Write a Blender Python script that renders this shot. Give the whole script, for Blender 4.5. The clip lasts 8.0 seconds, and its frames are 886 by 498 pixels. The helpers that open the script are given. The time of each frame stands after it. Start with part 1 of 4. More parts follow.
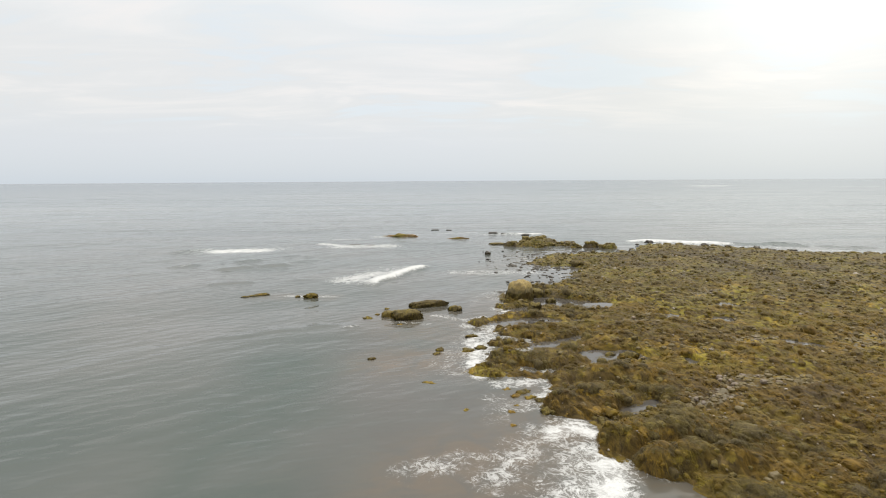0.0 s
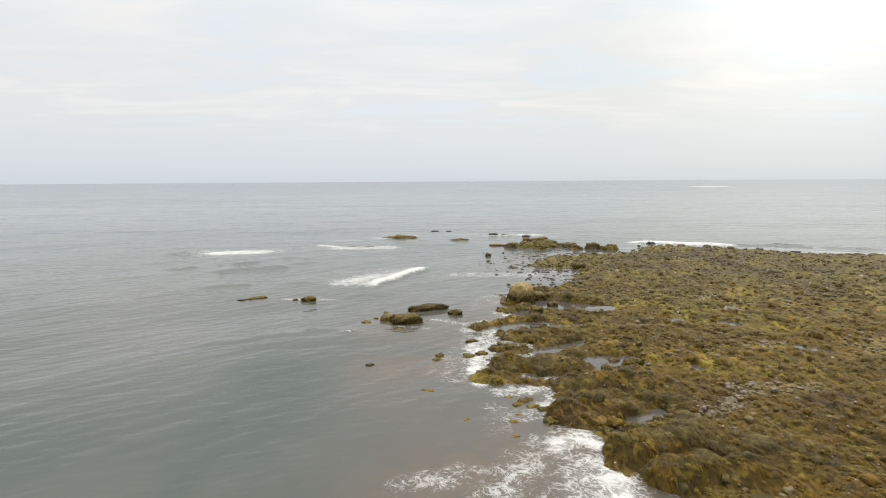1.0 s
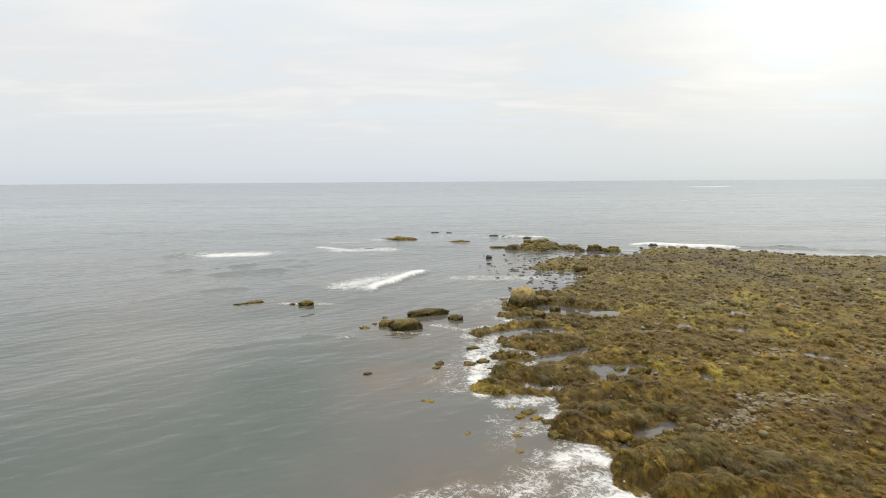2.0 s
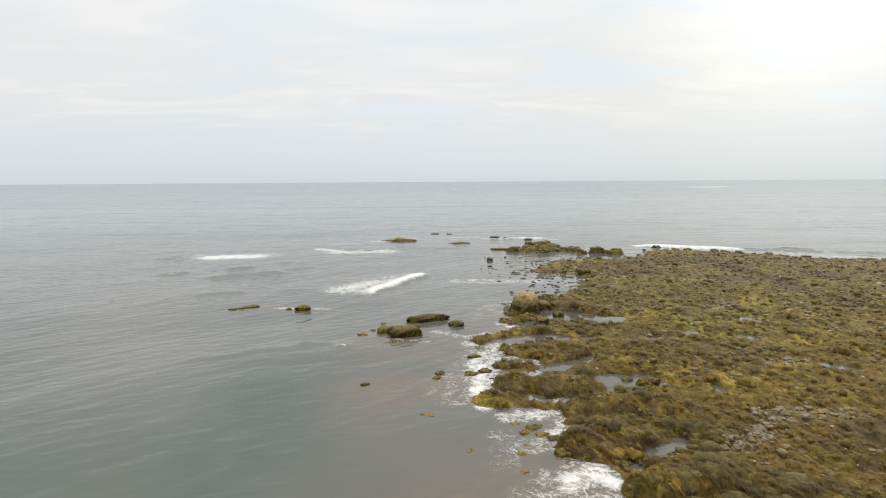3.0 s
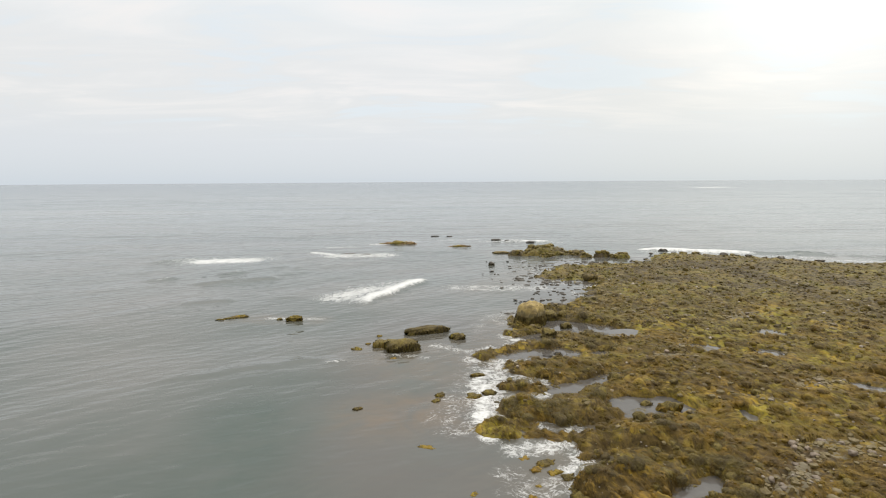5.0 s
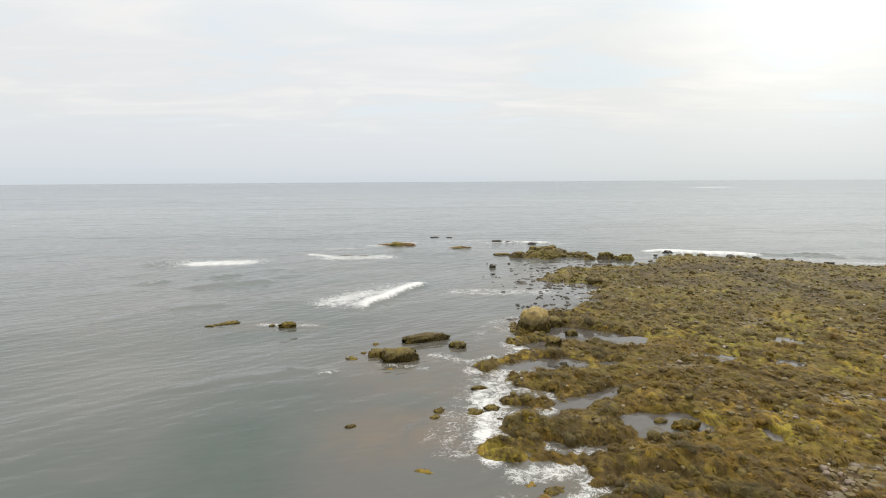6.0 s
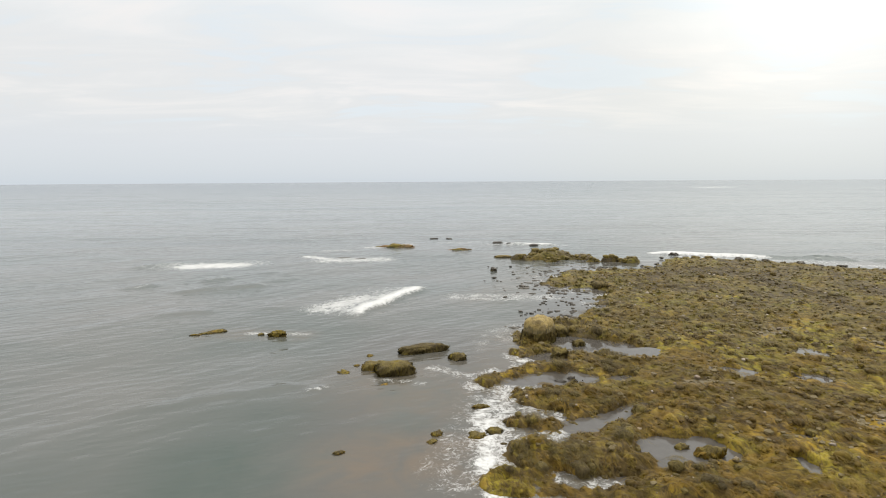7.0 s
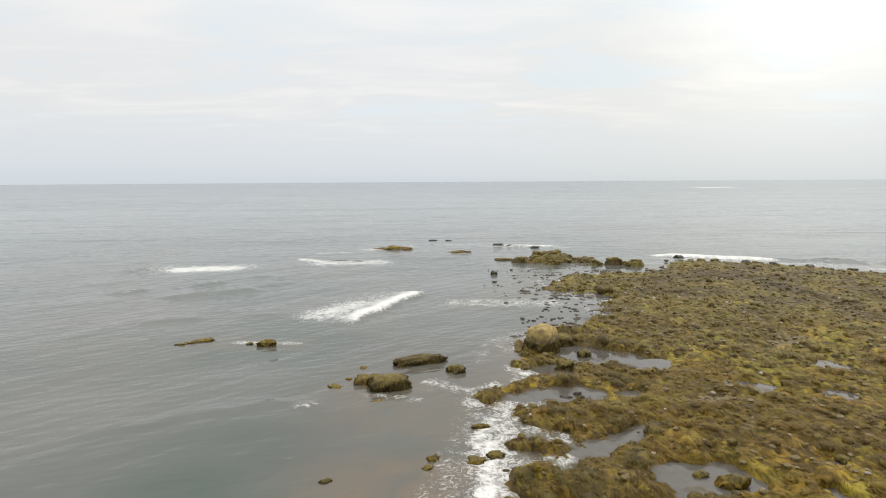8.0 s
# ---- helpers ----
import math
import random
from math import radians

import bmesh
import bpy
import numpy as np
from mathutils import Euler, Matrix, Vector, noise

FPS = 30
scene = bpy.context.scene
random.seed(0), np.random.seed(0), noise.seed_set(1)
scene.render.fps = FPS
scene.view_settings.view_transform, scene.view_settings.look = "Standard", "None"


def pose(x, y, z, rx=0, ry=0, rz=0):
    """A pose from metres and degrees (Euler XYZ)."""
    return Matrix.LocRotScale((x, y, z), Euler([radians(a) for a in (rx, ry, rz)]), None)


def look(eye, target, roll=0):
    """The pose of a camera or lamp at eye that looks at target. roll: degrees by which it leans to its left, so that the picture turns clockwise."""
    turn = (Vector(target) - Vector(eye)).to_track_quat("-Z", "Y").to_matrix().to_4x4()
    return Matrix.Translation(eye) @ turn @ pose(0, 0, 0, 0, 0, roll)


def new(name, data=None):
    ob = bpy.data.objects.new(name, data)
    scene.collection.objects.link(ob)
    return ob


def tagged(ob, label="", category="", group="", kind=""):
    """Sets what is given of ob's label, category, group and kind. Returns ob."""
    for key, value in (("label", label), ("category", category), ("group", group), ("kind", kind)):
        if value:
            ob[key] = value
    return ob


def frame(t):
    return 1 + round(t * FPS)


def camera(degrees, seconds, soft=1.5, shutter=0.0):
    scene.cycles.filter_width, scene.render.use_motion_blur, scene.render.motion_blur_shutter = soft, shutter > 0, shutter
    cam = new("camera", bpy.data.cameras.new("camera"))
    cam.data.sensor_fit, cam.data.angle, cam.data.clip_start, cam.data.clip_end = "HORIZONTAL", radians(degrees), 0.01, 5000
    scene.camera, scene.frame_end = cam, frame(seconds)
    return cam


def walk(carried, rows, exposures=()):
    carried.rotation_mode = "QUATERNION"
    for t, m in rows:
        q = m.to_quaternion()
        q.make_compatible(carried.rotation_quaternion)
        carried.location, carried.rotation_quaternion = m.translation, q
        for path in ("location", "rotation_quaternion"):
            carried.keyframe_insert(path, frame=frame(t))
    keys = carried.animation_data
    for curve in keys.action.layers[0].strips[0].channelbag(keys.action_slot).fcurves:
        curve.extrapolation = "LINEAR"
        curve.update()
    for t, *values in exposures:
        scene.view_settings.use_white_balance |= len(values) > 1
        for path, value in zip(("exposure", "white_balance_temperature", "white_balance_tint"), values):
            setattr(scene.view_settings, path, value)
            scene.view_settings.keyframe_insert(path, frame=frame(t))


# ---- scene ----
cam = camera(78.0, 8.0, 1.0)
PATH = [
    (0, (0.527, 1.380, 9.414), (0.523, 3.364, 9.1636), -0.36),
    (0.5, (0.531, 1.737, 9.434), (0.527, 3.721, 9.1848), -0.36),
    (1, (0.530, 2.096, 9.480), (0.526, 4.080, 9.2311), -0.36),
    (1.5, (0.524, 2.514, 9.541), (0.520, 4.498, 9.2929), -0.36),
    (3, (0.497, 4.096, 9.747), (0.493, 6.081, 9.4991), -0.36),
    (3.5, (0.489, 4.670, 9.805), (0.484, 6.655, 9.5575), -0.36),
    (4, (0.483, 5.257, 9.853), (0.479, 7.242, 9.6057), -0.36),
    (4.5, (0.482, 5.875, 9.890), (0.478, 7.859, 9.6428), -0.36),
    (6, (0.516, 8.242, 9.947), (0.512, 10.227, 9.6992), -0.36),
    (6.5, (0.545, 9.279, 9.959), (0.541, 11.263, 9.7108), -0.36),
    (7, (0.584, 10.392, 9.976), (0.580, 12.376, 9.7280), -0.36),
    (7.5, (0.636, 11.443, 10.006), (0.632, 13.428, 9.7581), -0.36),
    (8, (0.702, 12.174, 10.058), (0.698, 14.158, 9.8104), -0.36),
]
walk(cam, [(t, look(eye, target, roll)) for t, eye, target, roll in PATH])

# ---- light ----
SUN_AZ, SUN_EL = 40.0, 56.0
sky_way = Vector((math.sin(radians(SUN_AZ)) * math.cos(radians(SUN_EL)), math.cos(radians(SUN_AZ)) * math.cos(radians(SUN_EL)), math.sin(radians(SUN_EL))))
sun = new("sun", bpy.data.lights.new("sun", "SUN"))
sun.data.energy, sun.data.angle, sun.data.color = 1.5, radians(24), (1.0, 0.94, 0.84)
sun.matrix_world = look(sky_way * 50, (0, 0, 0))
scene.view_settings.exposure = 0.12


class Nodes:
    """Short hand for building a node tree."""

    def __init__(self, tree):
        self.tree = tree
        tree.nodes.clear()

    def add(self, kind, **given):
        node = self.tree.nodes.new(kind)
        for key, value in given.items():
            setattr(node, key, value)
        return node

    def join(self, a, b):
        self.tree.links.new(a, b)

    def put(self, socket, value):
        if hasattr(value, "is_output"):
            self.join(value, socket)
        else:
            socket.default_value = value

    def math(self, op, a, b=0.0, c=0.0, clamp=False):
        node = self.add("ShaderNodeMath", operation=op, use_clamp=clamp)
        for i, v in enumerate((a, b, c)):
            self.put(node.inputs[i], v)
        return node.outputs[0]

    def vmath(self, op, a, b=(0, 0, 0)):
        node = self.add("ShaderNodeVectorMath", operation=op)
        self.put(node.inputs[0], a)
        self.put(node.inputs[1], b)
        return node

    def mix(self, f, a, b, blend="MIX"):
        node = self.add("ShaderNodeMix", data_type="RGBA", blend_type=blend)
        self.put(node.inputs[0], f)
        self.put(node.inputs[6], a if hasattr(a, "is_output") else (*a, 1))
        self.put(node.inputs[7], b if hasattr(b, "is_output") else (*b, 1))
        return node.outputs[2]

    def noise(self, vector, scale, detail=4.0, rough=0.55, distort=0.0):
        node = self.add("ShaderNodeTexNoise")
        self.put(node.inputs["Vector"], vector)
        for key, v in (("Scale", scale), ("Detail", detail), ("Roughness", rough), ("Distortion", distort)):
            node.inputs[key].default_value = v
        return node.outputs["Fac"]

    def step(self, x, low, high):
        node = self.add("ShaderNodeMapRange", interpolation_type="SMOOTHSTEP")
        self.put(node.inputs[0], x)
        self.put(node.inputs[1], low)
        self.put(node.inputs[2], high)
        return node.outputs[0]

    def ramp(self, x, stops):
        node = self.add("ShaderNodeValToRGB")
        self.put(node.inputs[0], x)
        while len(node.color_ramp.elements) < len(stops):
            node.color_ramp.elements.new(0.5)
        for el, (at, colour) in zip(node.color_ramp.elements, stops):
            el.position, el.color = at, (*colour, 1)
        return node.outputs[0]

    def scaled(self, vector, scale, turn=0.0):
        node = self.add("ShaderNodeMapping")
        self.put(node.inputs[0], vector)
        node.inputs["Rotation"].default_value = (0, 0, turn)
        node.inputs["Scale"].default_value = scale
        return node.outputs[0]


# Hazy bright overcast: a Nishita sky behind a thin sheet of streaked cloud.
world = bpy.data.worlds.new("sky")
scene.world = world
world.use_nodes = True
n = Nodes(world.node_tree)
way = n.add("ShaderNodeTexCoord").outputs["Generated"]
sep = n.add("ShaderNodeSeparateXYZ")
n.join(way, sep.inputs[0])
up = n.math("MAXIMUM", sep.outputs[2], 0.0)
nishita = n.add("ShaderNodeTexSky", sky_type="NISHITA", sun_disc=False, sun_elevation=radians(SUN_EL), sun_rotation=radians(SUN_AZ))
clear = n.vmath("SCALE", nishita.outputs[0])
clear.inputs["Scale"].default_value = 0.12
sheet = n.ramp(up, [(0.0, (0.61, 0.67, 0.73)), (0.06, (0.685, 0.71, 0.75)), (0.12, (0.76, 0.758, 0.752)), (0.2, (0.795, 0.79, 0.775)), (0.33, (0.83, 0.855, 0.85)), (1.0, (1.0, 0.975, 0.94))])
sheet = n.vmath("SCALE", sheet).outputs[0]
lift = n.math("ADD", 1.0, n.math("MULTIPLY", n.step(up, 0.3, 0.85), 1.3))
n.put(sheet.node.inputs["Scale"], lift)
flat = n.add("ShaderNodeCombineXYZ")
low = n.math("ADD", up, 0.10)
n.put(flat.inputs[0], n.math("DIVIDE", sep.outputs[0], low))
n.put(flat.inputs[1], n.math("DIVIDE", sep.outputs[1], low))
streak = n.noise(n.scaled(flat.outputs[0], (0.5, 0.95, 1), 0.15), 1.7, 6.0, 0.55, 0.7)
streak2 = n.noise(n.scaled(flat.outputs[0], (0.5, 1.4, 1), -0.1), 2.0, 4.0, 0.55, 0.5)
fade = n.step(up, 0.04, 0.15)
veil = n.math("MULTIPLY", n.math("SUBTRACT", n.math("ADD", n.math("MULTIPLY", streak, 0.75), n.math("MULTIPLY", streak2, 0.25)), 0.5), fade)
tone = n.math("ADD", 1.0, n.math("MULTIPLY", veil, 0.36))
shaded = n.vmath("SCALE", sheet)
n.put(shaded.inputs["Scale"], tone)
warm = n.mix(n.math("MULTIPLY", n.step(veil, 0.0, 0.16), 0.5), shaded.outputs[0], (0.915, 0.852, 0.805))
warm = n.mix(n.math("MULTIPLY", n.step(veil, -0.01, -0.10), 0.55), warm, (0.74, 0.82, 0.88))
facing = n.vmath("DOT_PRODUCT", way, tuple(Vector((0.535, 0.80, 0.30)).normalized())).outputs["Value"]
glow = n.math("MULTIPLY", n.math("POWER", n.math("MAXIMUM", facing, 0.0), 60.0), 0.26)
glowing = n.vmath("SCALE", (1.0, 0.97, 0.90))
n.put(glowing.inputs["Scale"], glow)
creamy = n.vmath("MULTIPLY", warm, (1.012, 1.0, 0.955)).outputs[0]
warm = n.mix(n.step(sep.outputs[0], -0.05, 0.45), warm, creamy)
total = n.vmath("ADD", n.mix(0.10, warm, clear.outputs[0]), glowing.outputs[0]).outputs[0]
back = n.add("ShaderNodeBackground")
n.join(total, back.inputs[0])
back.inputs[1].default_value = 1.0
n.join(back.outputs[0], n.add("ShaderNodeOutputWorld").inputs[0])


# ---- materials ----
def material(name):
    m = bpy.data.materials.new(name)
    m.use_nodes = True
    n = Nodes(m.node_tree)
    out = n.add("ShaderNodeOutputMaterial")
    b = n.add("ShaderNodeBsdfPrincipled")
    n.join(b.outputs[0], out.inputs[0])
    return m, n, b


def bump(n, b, height, strength, distance, under=None):
    node = n.add("ShaderNodeBump")
    n.put(node.inputs["Height"], height)
    n.put(node.inputs["Strength"], strength)
    node.inputs["Distance"].default_value = distance
    if under:
        n.join(under, node.inputs["Normal"])
    n.join(node.outputs[0], b.inputs["Normal"])
    return node.outputs[0]


FLOW = -0.95  # bearing in which the ebb has combed the weed


def combed(n, at, scale):
    """Streaks that follow the lie of the weed."""
    drift = n.add("ShaderNodeTexNoise")
    n.join(at, drift.inputs["Vector"])
    drift.inputs["Scale"].default_value, drift.inputs["Detail"].default_value = 0.45, 2.0
    bent = n.vmath("ADD", at, n.vmath("MULTIPLY", n.vmath("SUBTRACT", drift.outputs["Color"], (0.5, 0.5, 0.5)).outputs[0], (2.6, 2.6, 0.0)).outputs[0]).outputs[0]
    lain = n.scaled(n.scaled(bent, (1, 1, 1), -FLOW), (0.26, 1.0, 0.7))
    return n.noise(lain, scale, 5.0, 0.68, 0.25)


def tint_by_y(n, at, colour):
    """Tint by y: redder and more golden at low y, greyer green towards the outer shore."""
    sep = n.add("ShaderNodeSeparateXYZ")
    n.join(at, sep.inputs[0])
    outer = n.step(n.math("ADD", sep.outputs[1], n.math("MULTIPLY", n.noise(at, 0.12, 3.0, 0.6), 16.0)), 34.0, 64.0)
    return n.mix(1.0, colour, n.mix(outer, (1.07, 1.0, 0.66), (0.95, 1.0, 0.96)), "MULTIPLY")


def weed_material(name, dark, mid, bright, strand=False):
    """Wet brown seaweed: olive patches, yellow tips, fine strands."""
    m, n, b = material(name)
    at = n.add("ShaderNodeNewGeometry").outputs["Position"]
    isle = n.add("ShaderNodeNewGeometry").outputs["Random Per Island"]
    broad = n.noise(at, 0.28, 4.0, 0.6, 0.5)
    patch = n.noise(at, 2.4, 4.0, 0.65, 0.6)
    fine = combed(n, at, 6.0)
    mixv = n.math("ADD", n.math("MULTIPLY", broad, 0.45), n.math("MULTIPLY", patch, 0.55))
    if strand:
        mixv = n.math("ADD", mixv, n.math("MULTIPLY", n.math("SUBTRACT", isle, 0.5), 0.10))
    hue = n.step(n.noise(at, 0.55, 4.0, 0.65, 0.7), 0.40, 0.60)
    tip = n.mix(hue, (0.88 * bright[0], bright[1], bright[2]), (1.08 * bright[0], 0.95 * bright[1], 0.9 * bright[2]))
    body = n.mix(hue, (0.98 * mid[0], mid[1], mid[2]), (1.05 * mid[0], 0.94 * mid[1], mid[2]))
    colour = n.mix(n.step(mixv, 0.38, 0.53), dark, body)
    colour = n.mix(n.math("MULTIPLY", n.step(mixv, 0.53, 0.72), 0.85), colour, tip)
    # Shade in the creases between strands, put into the colour.
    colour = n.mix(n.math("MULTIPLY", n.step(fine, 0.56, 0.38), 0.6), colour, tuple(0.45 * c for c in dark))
    colour = n.mix(n.math("MULTIPLY", n.step(fine, 0.60, 0.75), 0.25), colour, bright)
    n.join(tint_by_y(n, at, colour), b.inputs["Base Color"])
    b.inputs["Roughness"].default_value = 0.62
    b.inputs["Specular IOR Level"].default_value = 0.16
    bump(n, b, fine, 0.9, 0.05)
    return m


DARK, MID, BRIGHT = (0.070, 0.047, 0.021), (0.146, 0.108, 0.024), (0.268, 0.205, 0.022)
WEED = weed_material("seaweed", DARK, MID, BRIGHT, True)
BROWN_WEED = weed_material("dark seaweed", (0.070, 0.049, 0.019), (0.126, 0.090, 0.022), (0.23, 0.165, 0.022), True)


def hanging_material():
    """Dark weed in long wet strands that hang straight down a rock."""
    m, n, b = material("hanging seaweed")
    at = n.add("ShaderNodeNewGeometry").outputs["Position"]
    isle = n.add("ShaderNodeNewGeometry").outputs["Random Per Island"]
    streak = n.noise(n.scaled(at, (1.0, 1.0, 0.13)), 11.0, 5.0, 0.7, 0.5)
    patch = n.noise(at, 1.6, 4.0, 0.6, 0.6)
    pick = n.math("ADD", n.math("MULTIPLY", patch, 0.8), n.math("MULTIPLY", isle, 0.2))
    colour = n.mix(n.step(pick, 0.38, 0.62), (0.085, 0.063, 0.026), (0.155, 0.118, 0.034))
    colour = n.mix(n.math("MULTIPLY", n.step(pick, 0.60, 0.74), 0.7), colour, (0.24, 0.18, 0.02))
    colour = n.mix(n.math("MULTIPLY", n.step(streak, 0.53, 0.36), 0.65), colour, (0.026, 0.020, 0.010))
    colour = n.mix(n.math("MULTIPLY", n.step(streak, 0.57, 0.72), 0.45), colour, (0.19, 0.15, 0.035))
    n.join(colour, b.inputs["Base Color"])
    b.inputs["Roughness"].default_value = 0.6
    b.inputs["Specular IOR Level"].default_value = 0.16
    bump(n, b, streak, 1.0, 0.10)
    return m


HANG_WEED = hanging_material()
OCHRE_ROCK = weed_material("ochre rock", (0.075, 0.050, 0.026), (0.19, 0.115, 0.045), (0.33, 0.20, 0.075))
BOULDER_WEED = weed_material("boulder weed", (0.075, 0.056, 0.024), (0.15, 0.115, 0.040), (0.23, 0.175, 0.050), True)
GOLD_WEED = weed_material("yellow seaweed", (0.078, 0.054, 0.018), (0.165, 0.118, 0.022), (0.26, 0.190, 0.024), True)


def reef_material():
    """Weed-hung rock shelf with bare cobbles where the weed thins."""
    m, n, b = material("reef")
    at = n.add("ShaderNodeNewGeometry").outputs["Position"]
    bare = n.add("ShaderNodeAttribute", attribute_name="bare").outputs["Fac"]
    shade = n.add("ShaderNodeAttribute", attribute_name="gold").outputs["Fac"]
    patch = n.noise(at, 2.4, 4.0, 0.65, 0.6)
    fine = combed(n, at, 6.0)
    grit = n.noise(at, 30.0, 3.0, 0.6)
    mixv = n.math("ADD", n.math("MULTIPLY", shade, 0.5), n.math("MULTIPLY", patch, 0.5))
    hue = n.step(n.noise(at, 0.55, 4.0, 0.65, 0.7), 0.40, 0.60)
    tip = n.mix(hue, (0.88 * BRIGHT[0], BRIGHT[1], BRIGHT[2]), (1.08 * BRIGHT[0], 0.95 * BRIGHT[1], 0.9 * BRIGHT[2]))
    body = n.mix(hue, (0.98 * MID[0], MID[1], MID[2]), (1.05 * MID[0], 0.94 * MID[1], MID[2]))
    weed = n.mix(n.step(mixv, 0.36, 0.52), DARK, body)
    weed = n.mix(n.math("MULTIPLY", n.step(mixv, 0.53, 0.72), 0.85), weed, tip)
    # Dark brown weed on steep flanks; their shade is put into this colour too.
    wrack_shade = n.add("ShaderNodeAttribute", attribute_name="wrack_shade").outputs["Fac"]
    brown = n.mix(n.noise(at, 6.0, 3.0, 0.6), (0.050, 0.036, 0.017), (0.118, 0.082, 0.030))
    weed = n.mix(n.step(n.math("ADD", wrack_shade, n.math("MULTIPLY", n.math("SUBTRACT", patch, 0.5), 1.2)), 0.40, 0.62), weed, brown)
    # Crease shade painted where the strand noise runs low.
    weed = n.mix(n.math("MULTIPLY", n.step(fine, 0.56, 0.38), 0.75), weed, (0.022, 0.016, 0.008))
    weed = n.mix(n.math("MULTIPLY", n.step(fine, 0.60, 0.75), 0.25), weed, (0.26, 0.20, 0.04))
    stone = n.mix(n.noise(at, 5.0, 3.0), (0.078, 0.064, 0.036), (0.20, 0.165, 0.10))
    stone = n.mix(n.math("MULTIPLY", grit, 0.4), stone, (0.08, 0.07, 0.055))
    mask = n.step(n.math("ADD", bare, n.math("MULTIPLY", n.math("SUBTRACT", fine, 0.5), 0.9)), 0.5, 0.62)
    n.join(n.mix(mask, tint_by_y(n, at, weed), stone), b.inputs["Base Color"])
    b.inputs["Roughness"].default_value = 0.55
    b.inputs["Specular IOR Level"].default_value = 0.16
    first = bump(n, b, fine, 0.9, 0.07)
    bump(n, b, grit, 0.4, 0.01, first)
    return m


def stone_material(name, low, high, weed=0.0):
    m, n, b = material(name)
    at = n.add("ShaderNodeNewGeometry").outputs["Position"]
    isle = n.add("ShaderNodeNewGeometry").outputs["Random Per Island"]
    kind = n.add("ShaderNodeObjectInfo").outputs["Random"]
    pick = n.math("FRACT", n.math("ADD", isle, kind))
    grain = n.noise(at, 14.0, 5.0, 0.65)
    stain = n.noise(at, 2.2, 3.0, 0.6)
    colour = n.mix(n.math("ADD", n.math("MULTIPLY", pick, 0.7), n.math("MULTIPLY", grain, 0.3)), low, high)
    colour = n.mix(n.math("MULTIPLY", n.step(stain, 0.5, 0.7), 0.5), colour, tuple(0.45 * c for c in low))
    if weed:
        cover = n.step(n.math("ADD", n.math("MULTIPLY", grain, 0.5), n.math("MULTIPLY", pick, 0.5)), weed, weed - 0.12)
        colour = n.mix(cover, colour, n.mix(grain, DARK, MID))
    n.join(colour, b.inputs["Base Color"])
    b.inputs["Roughness"].default_value = 0.6
    bump(n, b, grain, 0.6, 0.03)
    return m


REEF = reef_material()
STONE = stone_material("shore stone", (0.076, 0.056, 0.036), (0.205, 0.152, 0.104))
PALE_STONE = stone_material("pale stone", (0.15, 0.12, 0.09), (0.40, 0.34, 0.27))
COBBLE = stone_material("weedy cobble", (0.066, 0.050, 0.030), (0.165, 0.126, 0.082), 0.80)
WET_ROCK = stone_material("wet dark rock", (0.030, 0.024, 0.017), (0.066, 0.053, 0.036))


def boulder_material():
    """Pale granite, ochre with lichen on its crown, dark below the tide line."""
    m, n, b = material("boulder granite")
    at = n.add("ShaderNodeTexCoord").outputs["Object"]
    sep = n.add("ShaderNodeSeparateXYZ")
    n.join(at, sep.inputs[0])
    grain = n.noise(at, 9.0, 5.0, 0.65)
    stain = n.noise(at, 1.8, 4.0, 0.6, 0.4)
    pale = n.mix(grain, (0.20, 0.142, 0.045), (0.37, 0.272, 0.088))
    pale = n.mix(n.step(stain, 0.48, 0.66), pale, (0.16, 0.112, 0.038))
    line = n.math("ADD", sep.outputs[2], n.math("MULTIPLY", n.math("SUBTRACT", stain, 0.5), 0.5))
    streak = n.noise(n.scaled(at, (1.0, 1.0, 0.12)), 8.0, 5.0, 0.7, 0.4)
    weed = n.mix(n.step(streak, 0.34, 0.62), (0.066, 0.050, 0.020), (0.165, 0.122, 0.040))
    line = n.math("ADD", line, n.math("MULTIPLY", n.math("SUBTRACT", streak, 0.5), 0.6))
    n.join(n.mix(n.step(line, 0.58, 0.84), weed, pale), b.inputs["Base Color"])
    b.inputs["Roughness"].default_value = 0.75
    bump(n, b, grain, 1.0, 0.10)
    return m


BOULDER = boulder_material()


